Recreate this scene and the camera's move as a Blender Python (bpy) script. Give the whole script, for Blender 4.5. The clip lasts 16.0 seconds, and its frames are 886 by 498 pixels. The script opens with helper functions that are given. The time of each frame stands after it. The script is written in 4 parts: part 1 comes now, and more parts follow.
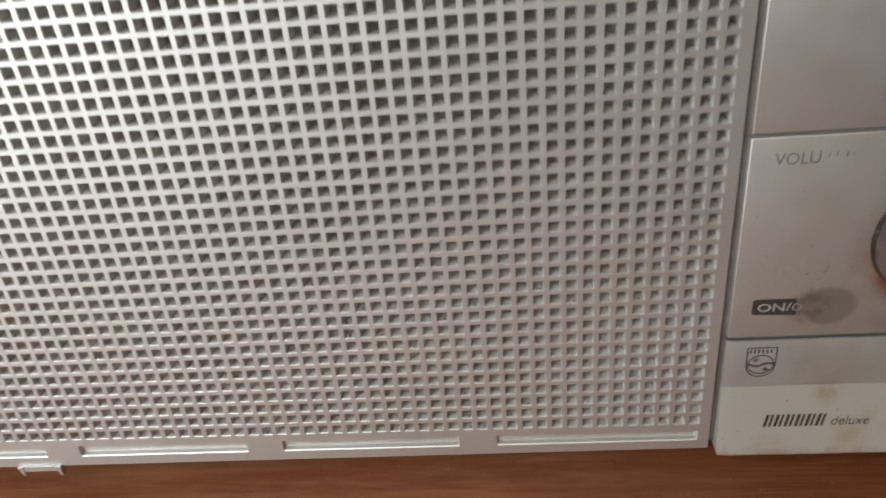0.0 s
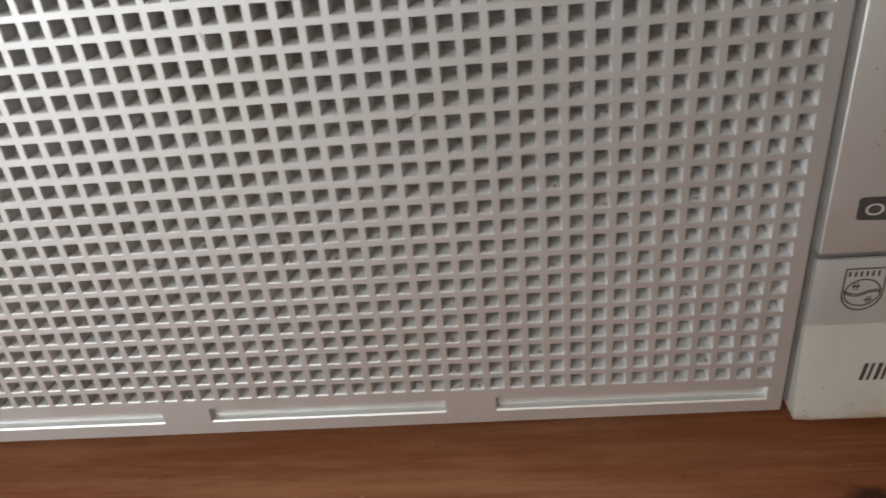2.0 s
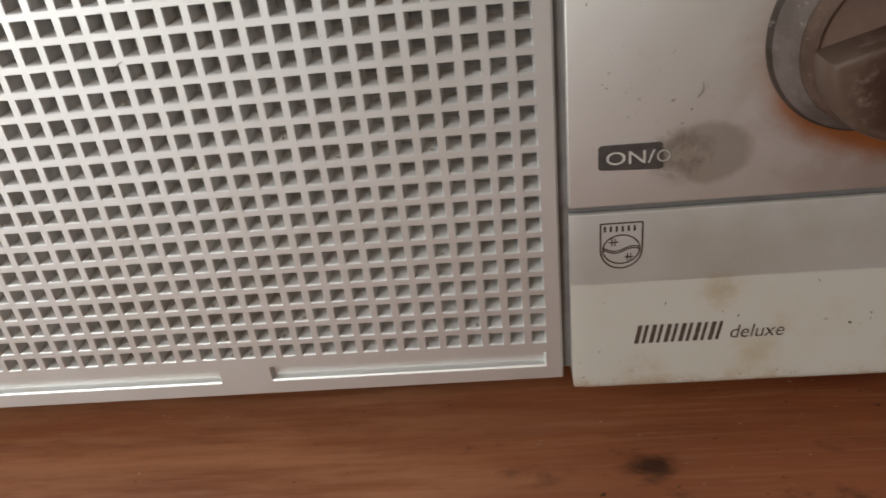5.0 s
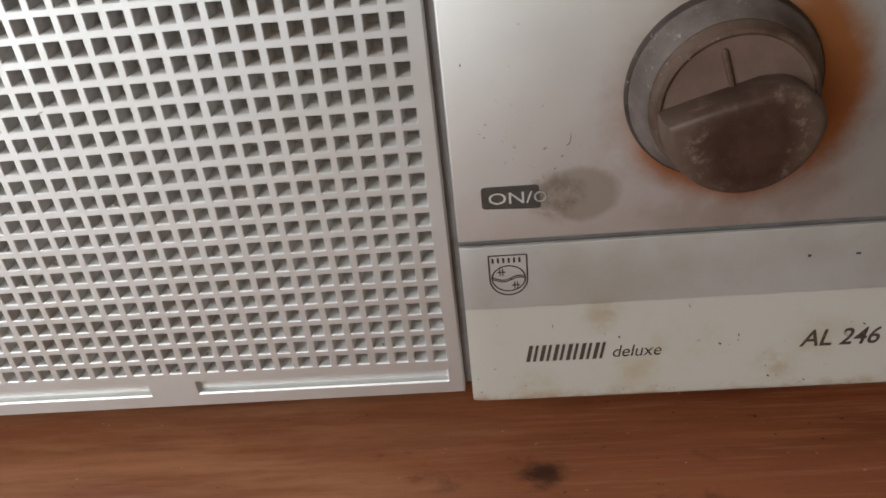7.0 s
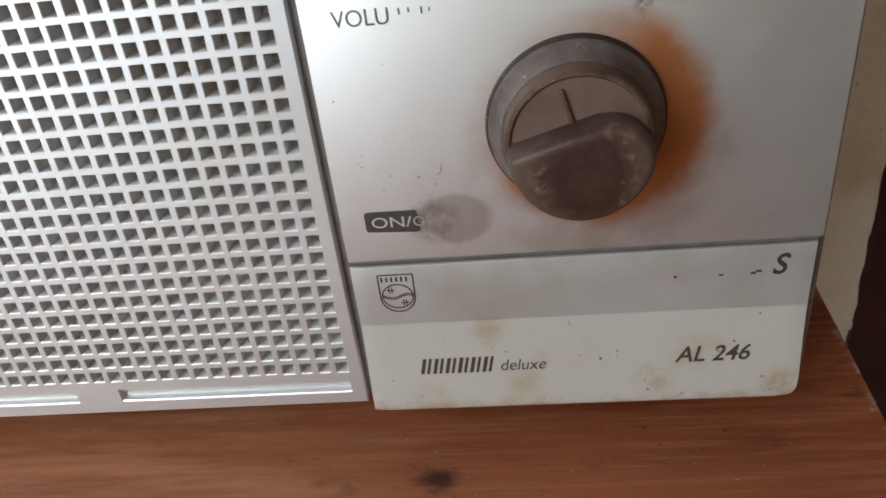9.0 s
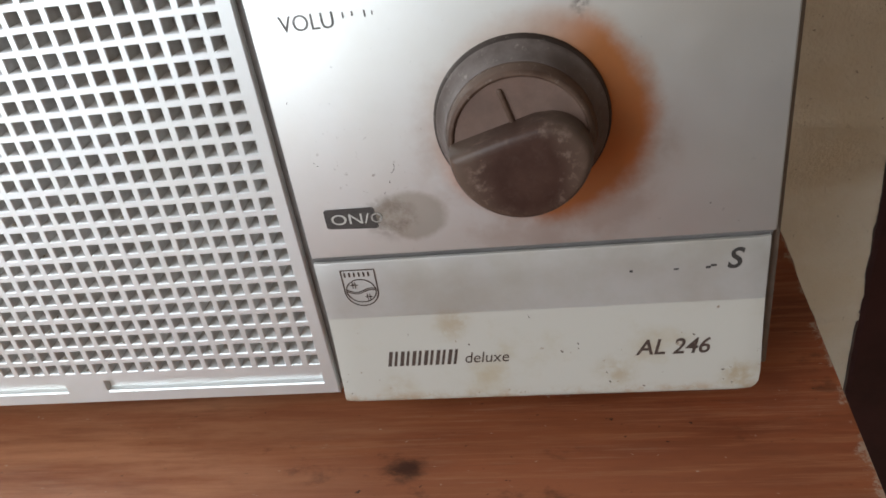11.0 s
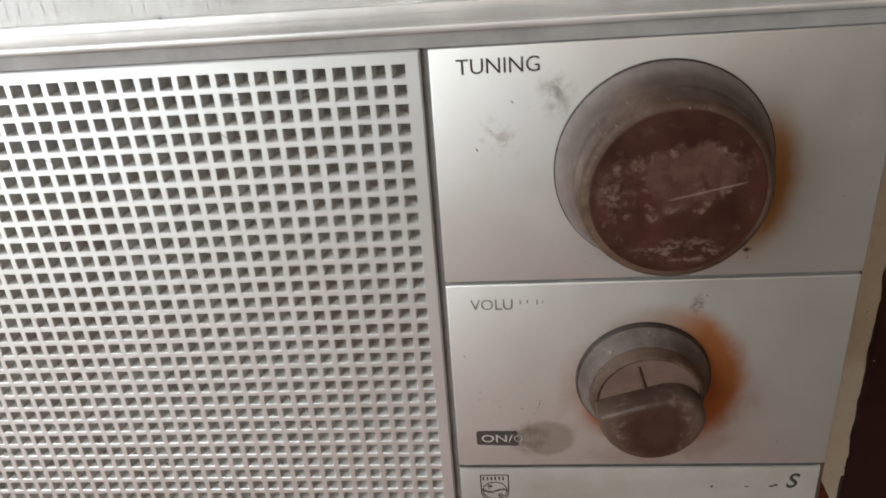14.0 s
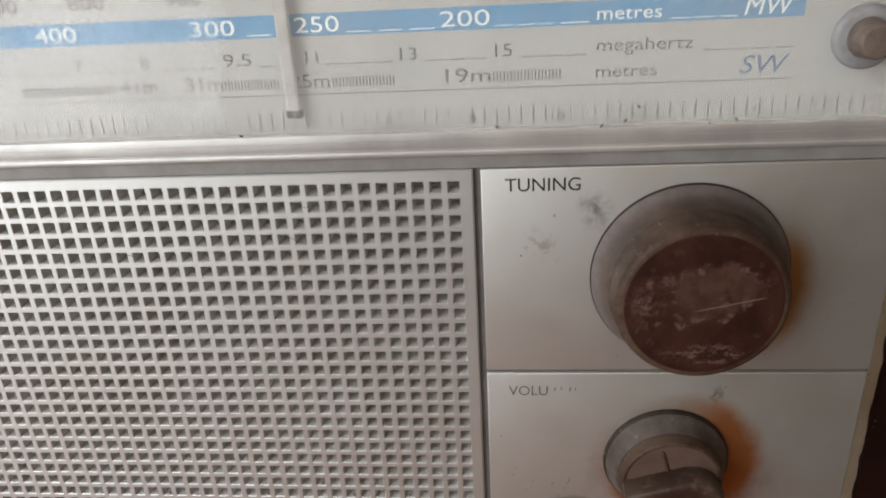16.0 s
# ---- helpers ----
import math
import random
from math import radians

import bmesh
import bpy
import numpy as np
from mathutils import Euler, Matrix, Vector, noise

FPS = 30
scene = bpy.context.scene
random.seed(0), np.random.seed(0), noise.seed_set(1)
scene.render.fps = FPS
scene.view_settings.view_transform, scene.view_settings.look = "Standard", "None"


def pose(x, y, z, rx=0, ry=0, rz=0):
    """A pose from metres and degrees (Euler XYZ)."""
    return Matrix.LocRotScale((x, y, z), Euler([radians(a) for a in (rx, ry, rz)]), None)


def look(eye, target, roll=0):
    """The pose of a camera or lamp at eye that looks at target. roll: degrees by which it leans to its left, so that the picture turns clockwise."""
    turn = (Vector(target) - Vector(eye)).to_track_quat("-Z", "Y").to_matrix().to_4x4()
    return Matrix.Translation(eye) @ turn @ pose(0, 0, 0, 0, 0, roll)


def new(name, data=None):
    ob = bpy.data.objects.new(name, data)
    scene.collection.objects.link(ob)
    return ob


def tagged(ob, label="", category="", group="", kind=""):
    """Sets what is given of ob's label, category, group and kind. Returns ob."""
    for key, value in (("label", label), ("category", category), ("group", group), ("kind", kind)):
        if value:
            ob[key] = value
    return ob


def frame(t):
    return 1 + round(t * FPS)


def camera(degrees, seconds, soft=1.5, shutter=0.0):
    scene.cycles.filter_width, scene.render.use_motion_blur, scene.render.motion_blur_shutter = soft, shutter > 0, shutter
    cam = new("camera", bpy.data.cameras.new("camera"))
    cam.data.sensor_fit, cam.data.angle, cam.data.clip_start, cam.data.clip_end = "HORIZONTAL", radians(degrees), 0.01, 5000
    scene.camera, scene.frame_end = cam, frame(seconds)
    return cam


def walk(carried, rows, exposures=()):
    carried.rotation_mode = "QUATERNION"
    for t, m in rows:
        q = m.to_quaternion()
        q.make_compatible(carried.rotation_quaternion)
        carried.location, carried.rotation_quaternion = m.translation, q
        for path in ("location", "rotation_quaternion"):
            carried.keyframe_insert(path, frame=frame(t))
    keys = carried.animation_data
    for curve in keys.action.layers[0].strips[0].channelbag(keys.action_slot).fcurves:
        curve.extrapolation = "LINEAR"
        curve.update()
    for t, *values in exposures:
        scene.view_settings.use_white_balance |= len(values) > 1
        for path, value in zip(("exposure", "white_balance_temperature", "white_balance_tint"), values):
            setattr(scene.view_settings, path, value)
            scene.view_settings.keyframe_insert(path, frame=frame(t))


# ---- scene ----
# The place is laid out in centimetres: radio front at y = 0, its foot at z = 0, table top at z = TABLE; CM turns that into metres.
CM = 0.01
TABLE = -0.87

# ---- camera and walk ----
cam = camera(60.0, 16.0, soft=1.65, shutter=0.5)
PATH = [
    (0, (-3.830, -11.740, 11.664), (-4.725, -3.089, 6.729), -5.60),
    (0.5, (-4.294, -10.431, 10.149), (-4.970, -1.747, 5.237), -5.13),
    (1, (-4.098, -9.867, 9.364), (-5.180, -1.351, 4.234), -6.73),
    (1.5, (-4.331, -9.064, 8.504), (-5.244, -0.476, 3.462), -6.47),
    (2, (-4.015, -8.767, 8.554), (-4.856, -0.262, 3.363), -6.11),
    (2.5, (-2.877, -8.459, 7.847), (-3.728, 0.089, 2.728), -6.60),
    (3, (-2.245, -8.126, 7.786), (-3.132, 0.360, 2.569), -7.09),
    (3.5, (-2.195, -8.151, 7.591), (-3.080, 0.359, 2.413), -6.69),
    (4, (-1.328, -8.006, 7.515), (-2.443, 0.461, 2.312), -7.75),
    (4.5, (-0.969, -8.243, 7.479), (-1.979, 0.279, 2.345), -7.25),
    (6.8, (0.701, -9.099, 8.141), (-0.118, -0.571, 2.984), -6.67),
    (7, (0.726, -8.945, 8.382), (-0.107, -0.531, 3.044), -6.63),
    (7.5, (1.634, -9.128, 8.305), (0.681, -0.657, 3.077), -6.99),
    (8, (2.127, -9.023, 8.355), (1.169, -0.636, 2.993), -6.91),
    (8.5, (2.423, -9.198, 8.469), (1.430, -0.804, 3.125), -6.97),
    (9, (2.674, -9.430, 8.756), (1.614, -0.967, 3.536), -7.11),
    (9.2, (2.775, -9.455, 8.617), (1.702, -0.979, 3.419), -7.04),
    (11.3, (3.900, -9.547, 8.952), (2.322, -1.201, 3.673), -9.24),
    (11.5, (3.814, -9.628, 9.248), (2.356, -1.218, 4.038), -8.25),
    (12, (3.221, -9.995, 10.206), (1.972, -1.416, 5.222), -6.58),
    (12.5, (2.587, -10.689, 11.408), (1.438, -1.990, 6.612), -5.78),
    (13, (2.035, -11.005, 12.057), (1.035, -2.222, 7.381), -4.86),
    (13.5, (1.701, -11.307, 12.699), (0.628, -2.451, 8.181), -4.86),
    (14, (1.199, -11.306, 13.044), (0.304, -2.385, 8.616), -4.38),
    (14.5, (0.768, -11.515, 13.819), (-0.084, -2.585, 9.401), -3.60),
    (15, (0.813, -11.530, 14.367), (-0.158, -2.560, 10.055), -3.85),
    (15.5, (0.389, -11.582, 14.465), (-0.513, -2.631, 10.099), -3.60),
    (16, (0.536, -11.922, 14.805), (-0.343, -2.885, 10.614), -3.26),
]


def shot(eye, target, roll):
    """A pose from centimetres above the table."""
    return look([v * CM for v in eye], [v * CM for v in target], roll)


walk(
    cam,
    [(t, shot(eye, target, roll)) for t, eye, target, roll in PATH],
    exposures=[
        (0, -1.17, 7150, 14),
        (0.5, -1.24, 7100, 14),
        (1.5, -1.32, 7050, 14),
        (2.5, -1.2, 7150, 14),
        (4.5, -1.12, 7350, 15),
        (7, -0.98, 7000, 14),
        (9, -0.78, 6550, 12),
        (11.5, -0.6, 6500, 11),
        (13, -0.58, 6750, 11),
        (14.5, -0.98, 7050, 13),
        (16, -1.2, 7150, 14),
    ],
)

# ---- world and light ----
world = bpy.data.worlds.new("world")
scene.world = world
world.use_nodes = True
wn = world.node_tree
sky = wn.nodes.new("ShaderNodeTexSky")
sky.sky_type, sky.sun_disc = "NISHITA", False
sky.sun_elevation, sky.sun_rotation = radians(40), radians(-70)
wn.links.new(sky.outputs[0], wn.nodes["Background"].inputs[0])
wn.nodes["Background"].inputs[1].default_value = 0.12


def area_light(name, eye, target, w, h, power, colour):
    d = bpy.data.lights.new(name, "AREA")
    d.shape, d.size, d.size_y, d.energy, d.color = "RECTANGLE", w * CM, h * CM, power, colour
    ob = new(name, d)
    ob.matrix_world = look([v * CM for v in eye], [v * CM for v in target])
    return ob


# Daylight in the opening of the window, in the wall close to the left of the table.
area_light("window_daylight", (-40, -44, 24), (-6, -6, 6), 44, 70, 10.0, (0.84, 0.93, 1.0))


# A weaker, warm fill light added behind the camera to brighten the plaster.
area_light("added_fill_light", (45, -257, 120), (8, 0, 5), 100, 70, 18.0, (1.0, 0.83, 0.64))


# ---- materials ----
class Nodes:
    """A short way to write node materials."""

    def __init__(self, name):
        self.mat = bpy.data.materials.new(name)
        self.mat.use_nodes = True
        self.t = self.mat.node_tree
        self.b = self.t.nodes["Principled BSDF"]
        self.o = self.t.nodes["Material Output"]
        self.pos = self.node("ShaderNodeTexCoord").outputs["Object"]

    def node(self, kind, **values):
        n = self.t.nodes.new(kind)
        for key, value in values.items():
            setattr(n, key, value)
        return n

    def put(self, socket, value):
        if hasattr(value, "is_linked"):
            self.t.links.new(value, socket)
        elif isinstance(value, (tuple, list)) and len(value) == 3 and len(socket.default_value) == 4:
            socket.default_value = (*value, 1)
        else:
            socket.default_value = value

    def math(self, op, a, b=0.0, clamp=False):
        n = self.node("ShaderNodeMath", operation=op, use_clamp=clamp)
        self.put(n.inputs[0], a)
        self.put(n.inputs[1], b)
        return n.outputs[0]

    def noise(self, size, detail=4.0, rough=0.6, stretch=(1, 1, 1), shift=0.0):
        """Noise of about that size in centimetres."""
        m = self.node("ShaderNodeMapping")
        self.put(m.inputs["Vector"], self.pos)
        m.inputs["Scale"].default_value = [s / (size * CM) for s in stretch]
        m.inputs["Location"].default_value = (shift, shift * 0.7, shift * 1.3)
        n = self.node("ShaderNodeTexNoise")
        self.put(n.inputs["Vector"], m.outputs[0])
        n.inputs["Scale"].default_value, n.inputs["Detail"].default_value, n.inputs["Roughness"].default_value = 1.0, detail, rough
        return n.outputs["Fac"]

    def ramp(self, fac, lo, hi, a=0.0, b=1.0, smooth=True):
        n = self.node("ShaderNodeMapRange", interpolation_type="SMOOTHSTEP" if smooth else "LINEAR")
        for i, v in enumerate((fac, lo, hi, a, b)):
            self.put(n.inputs[i], v)
        return n.outputs[0]

    def mix(self, fac, a, b):
        n = self.node("ShaderNodeMix", data_type="RGBA")
        self.put(n.inputs["Factor"], fac)
        self.put(n.inputs[6], a)
        self.put(n.inputs[7], b)
        return n.outputs[2]

    def axis(self, which):
        n = self.node("ShaderNodeSeparateXYZ")
        self.put(n.inputs[0], self.pos)
        return self.math("DIVIDE", n.outputs[which], CM)

    def disc(self, x, z, inner, outer, sx=1.0, sz=1.0, wobble=0.0, size=0.5):
        """1 within inner centimetres of a place on the front, 0 beyond outer."""
        dx = self.math("MULTIPLY", self.math("SUBTRACT", self.axis(0), x), sx)
        dz = self.math("MULTIPLY", self.math("SUBTRACT", self.axis(2), z), sz)
        d = self.math("SQRT", self.math("ADD", self.math("MULTIPLY", dx, dx), self.math("MULTIPLY", dz, dz)))
        if wobble:
            d = self.math("ADD", d, self.math("MULTIPLY", self.math("SUBTRACT", self.noise(size, 5, 0.65, shift=x + z), 0.5), wobble))
        return self.ramp(d, inner, outer, 1.0, 0.0)

    def bump(self, height, strength, distance):
        n = self.node("ShaderNodeBump")
        self.put(n.inputs["Height"], height)
        n.inputs["Strength"].default_value, n.inputs["Distance"].default_value = strength, distance * CM
        self.t.links.new(n.outputs[0], self.b.inputs["Normal"])

    def done(self, colour=None, rough=None, metal=None, **more):
        for key, value in (("Base Color", colour), ("Roughness", rough), ("Metallic", metal), *more.items()):
            if value is not None:
                self.put(self.b.inputs[key], value)
        return self.mat


SILVER = (0.65, 0.655, 0.64)


def silver_paint(name, base=SILVER, stains=(), rough=0.5, metal=0.84):
    """Silver-grey paint on plastic, dusty and handled, with stains of their own shape."""
    n = Nodes(name)
    big, small = n.noise(2.2, 5, 0.6), n.noise(0.12, 4, 0.7, shift=3)
    c = n.mix(n.ramp(big, 0.35, 0.7), base, [v * k for v, k in zip(base, (0.96, 0.95, 0.92))])
    c = n.mix(n.ramp(small, 0.66, 0.74, 0, 0.5), c, [v * 0.55 for v in base])
    for colour, most, mask in stains:
        c = n.mix(n.math("MULTIPLY", mask(n), most), c, colour)
    n.bump(n.noise(0.03, 3, 0.6, shift=9), 0.25, 0.004)
    return n.done(c, n.ramp(n.noise(0.5, 4, 0.6, shift=5), 0.3, 0.7, rough - 0.02, rough + 0.02), metal)


M_GRILLE = silver_paint("silver_grille_plastic", (0.68, 0.695, 0.69), rough=0.49, metal=0.82)


def halo(x, z, r0, r1, sx, sz, wob):
    return lambda n: n.disc(x, z, r0, r1, sx, sz, wob, 0.9)


def ring(n):
    """The upper left of the orange halo has been wiped away."""
    side = n.math("ADD", n.math("MULTIPLY", n.math("SUBTRACT", n.axis(0), 3.25), 0.8), n.math("MULTIPLY", n.math("SUBTRACT", n.axis(2), 4.9), -0.75))
    return n.math("MULTIPLY", n.disc(3.7, 4.7, 1.28, 1.66, 1, 1, 0.4, 0.7), n.ramp(side, -0.9, 0.5, 0.18, 1.0))


M_TUNING_PANEL = silver_paint(
    "silver_tuning_panel_paint",
    stains=[
        ((0.5, 0.23, 0.045), 0.85, lambda n: n.math("MULTIPLY", n.disc(3.5, 8.5, 1.85, 2.25, 1, 1, 0.3), n.disc(5.35, 8.3, 0.4, 1.15, 1.2, 0.7, 0.4))),
        ((0.13, 0.11, 0.09), 0.7, lambda n: n.math("MULTIPLY", n.disc(1.95, 9.95, 0.02, 0.36, 1, 0.8, 0.4, 0.2), n.ramp(n.noise(0.2, 4), 0.3, 0.7))),
        ((0.3, 0.27, 0.2), 0.5, lambda n: n.math("MULTIPLY", n.disc(1.0, 9.3, 0.1, 0.5, 1, 1, 0.6), n.ramp(n.noise(0.25, 4), 0.5, 0.65))),
        ((0.07, 0.05, 0.04), 0.9, lambda n: n.disc(4.95, 7.25, 0.02, 0.1, 1, 1.8, 0.12, 0.06)),
    ],
)
M_VOLUME_PANEL = silver_paint(
    "silver_volume_panel_paint",
    stains=[
        ((0.5, 0.17, 0.035), 0.93, ring),
        ((0.3, 0.16, 0.08), 0.3, lambda n: n.math("MULTIPLY", n.disc(3.65, 4.35, 1.5, 1.95, 1, 1, 0.6), n.ramp(n.noise(0.8, 4, shift=2), 0.35, 0.65))),
        ((0.25, 0.215, 0.145), 0.5, halo(1.74, 3.42, 0.36, 0.5, 0.9, 1.1, 0.3)),
        ((0.16, 0.12, 0.08), 0.5, lambda n: n.math("MULTIPLY", n.disc(1.4, 3.42, 0.2, 0.5, 1, 1, 0.3, 0.2), n.ramp(n.noise(0.5, 5, 0.7), 0.4, 0.6))),
        ((0.13, 0.11, 0.085), 0.75, lambda n: n.math("MULTIPLY", n.disc(4.25, 6.25, 0.02, 0.2, 1.2, 0.8, 0.2, 0.1), n.ramp(n.noise(0.1, 4), 0.35, 0.6))),
        ((0.2, 0.17, 0.13), 0.6, lambda n: n.math("MULTIPLY", n.disc(1.15, 4.3, 0.2, 0.9, 1, 1, 0.6), n.ramp(n.noise(0.12, 3, shift=4), 0.64, 0.72))),
    ],
)


def name_panel_paint():
    n = Nodes("two_tone_name_panel_paint")
    edge = n.math("ADD", n.axis(2), n.math("MULTIPLY", n.math("SUBTRACT", n.noise(0.35, 5, 0.7), 0.5), 0.07))
    pale = n.mix(n.ramp(n.noise(1.6, 5, 0.65), 0.53, 0.8), (0.41, 0.392, 0.35), (0.35, 0.3, 0.215))
    pale = n.mix(n.ramp(n.noise(0.14, 3, 0.6, shift=6), 0.7, 0.74, 0, 0.8), pale, (0.16, 0.1, 0.06))
    grey = n.mix(n.ramp(n.noise(1.2, 5, 0.6, shift=2), 0.35, 0.7), (0.42, 0.41, 0.39), (0.37, 0.35, 0.31))
    c = n.mix(n.ramp(edge, 1.6, 1.63), pale, grey)
    grime = n.math("MULTIPLY", n.ramp(n.axis(2), 0.02, 0.22, 1, 0), n.ramp(n.noise(0.3, 5, 0.7, shift=8), 0.4, 0.65))
    c = n.mix(n.math("MULTIPLY", grime, 0.6), c, (0.3, 0.2, 0.11))
    for px, pz, most in ((4.55, 0.4, 0.5), (6.45, 0.25, 0.7), (2.05, 1.42, 0.5), (1.0, 0.25, 0.35)):
        spot = n.math("MULTIPLY", n.disc(px, pz, 0.05, 0.42, 0.9, 1, 0.4, 0.3), n.ramp(n.noise(0.35, 5, 0.65, shift=px), 0.35, 0.65))
        c = n.mix(n.math("MULTIPLY", spot, most), c, (0.27, 0.19, 0.085))
    n.bump(n.noise(0.05, 3, 0.6, shift=9), 0.2, 0.004)
    return n.done(c, n.ramp(n.noise(0.6, 4, shift=5), 0.3, 0.7, 0.35, 0.52), n.ramp(edge, 1.6, 1.63, 0.0, 0.35))


M_NAME_PANEL = name_panel_paint()


def plain(name, colour, rough=0.5, metal=0.0, size=0.4, vary=0.75, bump=0.003):
    n = Nodes(name)
    c = n.mix(n.ramp(n.noise(size, 5, 0.65), 0.35, 0.7), colour, [v * vary for v in colour])
    n.bump(n.noise(size * 0.1, 3), 0.2, bump)
    return n.done(c, n.ramp(n.noise(size * 0.6, 4, shift=4), 0.3, 0.7, rough * 0.85, min(1, rough * 1.15)), metal)




def hole_plastic():
    """The walls of the holes, dusty, with brown grime in patches a few centimetres wide."""
    n = Nodes("dusty_grey_hole_plastic")
    c = n.mix(n.ramp(n.noise(0.25, 5, 0.65), 0.35, 0.7), (0.63, 0.625, 0.61), (0.49, 0.48, 0.465))
    c = n.mix(n.ramp(n.noise(2.5, 4, 0.6, shift=7), 0.5, 0.7, 0, 0.4), c, (0.36, 0.29, 0.22))
    n.bump(n.noise(0.03, 3), 0.2, 0.004)
    return n.done(c, 0.6)


M_HOLE = hole_plastic()
M_CASE = plain("brown_grey_case_plastic", (0.2, 0.172, 0.15), 0.55)
M_RUBBER = plain("black_foot_rubber", (0.03, 0.028, 0.027), 0.8)
M_CHASSIS = plain("grey_joint_plastic", (0.16, 0.15, 0.145), 0.6)
M_CLOTH = plain("grey_speaker_cloth", (0.45, 0.45, 0.45), 0.9, 0, 0.1)
M_CHROME = plain("worn_silver_trim", (0.62, 0.61, 0.59), 0.46, 0.6, 1.5, 0.82)
M_GROOVE = plain("dull_grey_groove_plastic", (0.3, 0.29, 0.28), 0.6, 0.2, 0.9, 0.75)
M_INK = plain("dark_print_ink", (0.04, 0.036, 0.033), 0.65, 0, 0.06, 0.5)
M_BROWN_INK = plain("brown_print_ink", (0.06, 0.036, 0.027), 0.65, 0, 0.06, 0.6)
M_FADED_INK = plain("faded_grey_print", (0.13, 0.125, 0.12), 0.6, 0, 0.3, 1.6)
M_DIAL_INK = plain("grey_dial_print", (0.055, 0.05, 0.05), 0.6, 0, 0.5, 1.7)
M_BLUE_INK = plain("blue_dial_print", (0.035, 0.16, 0.29), 0.5, 0, 1.2, 1.2)
M_BLUE_TEXT = plain("slate_blue_dial_print", (0.035, 0.075, 0.15), 0.5, 0, 0.4, 1.3)
M_WHITE_INK = plain("white_dial_print", (0.58, 0.6, 0.6), 0.5, 0, 0.4, 0.9)
M_POINTER = plain("grey_pointer_plastic", (0.3, 0.285, 0.27), 0.6, 0.0, 0.3)
M_TICK = plain("faint_grey_window_print", (0.16, 0.148, 0.148), 0.6, 0, 1.6, 2.2)
M_BAND = plain("pale_clear_knob_plastic", (0.36, 0.36, 0.37), 0.35, 0, 0.4, 0.75)
M_STEM = plain("worn_brown_stem_plastic", (0.2, 0.155, 0.13), 0.5, 0, 0.25, 0.6)
M_DIAL = plain("cream_dial_plate", (0.29, 0.288, 0.277), 0.5, 0, 2.5, 0.9)
M_LABEL = plain("dark_brown_label", (0.035, 0.029, 0.026), 0.7, 0, 0.2, 1.6)
M_SMEAR = plain("brown_rubbed_label", (0.16, 0.13, 0.1), 0.7, 0, 0.15, 0.6)
M_WORN_TEXT = plain("worn_label_print", (0.36, 0.34, 0.31), 0.5, 0, 0.1, 0.6)
M_LABEL_TEXT = plain("pale_label_print", (0.5, 0.48, 0.44), 0.5, 0, 0.15, 0.7)


def smoky_plastic(name, top, low):
    n = Nodes(name)
    c = n.mix(n.ramp(n.noise(0.7, 5, 0.65), 0.35, 0.65), top, low)
    c = n.mix(n.ramp(n.noise(0.09, 4, 0.75, stretch=(1, 0.5, 1), shift=3), 0.6, 0.75, 0, 0.55), c, (0.4, 0.35, 0.31))
    n.bump(n.noise(0.06, 3), 0.3, 0.005)
    return n.done(c, n.ramp(n.noise(0.3, 4, shift=7), 0.3, 0.7, 0.42, 0.6), 0.0, **{"Specular IOR Level": 0.22})


M_KNOB = smoky_plastic("brown_smoky_knob_plastic", (0.105, 0.066, 0.047), (0.055, 0.031, 0.021))
# Darker colour that stands in for the shade round the foot of each knob.
M_RIM_SHADE = smoky_plastic("dark_knob_rim_shade", (0.045, 0.034, 0.028), (0.025, 0.017, 0.013))


def smoky_skirt():
    """Smoky plastic, clear and pale at its thin outer edge, brown where it thickens."""
    n = Nodes("grey_smoky_skirt_plastic")
    thick = n.disc(3.54, 8.725, 1.4, 1.63, 1, 1, 0.05, 0.4)
    c = n.mix(n.ramp(n.noise(0.5, 5, 0.65), 0.35, 0.65), (0.2, 0.17, 0.163), (0.15, 0.125, 0.117))
    brown = n.mix(n.ramp(n.noise(0.7, 5, 0.65), 0.35, 0.65), (0.105, 0.068, 0.05), (0.058, 0.034, 0.024))
    c = n.mix(thick, c, brown)
    c = n.mix(n.ramp(n.noise(0.07, 5, 0.75, shift=3), 0.64, 0.78, 0, 0.3), c, (0.42, 0.37, 0.33))
    n.bump(n.noise(0.06, 3), 0.3, 0.005)
    return n.done(c, n.ramp(n.noise(0.3, 4, shift=7), 0.3, 0.7, 0.36, 0.5), 0.0, **{"Specular IOR Level": 0.35})


M_TUNING_SKIRT = smoky_skirt()
M_SKIRT = smoky_plastic("grimy_grey_knob_skirt", (0.13, 0.105, 0.094), (0.078, 0.06, 0.052))


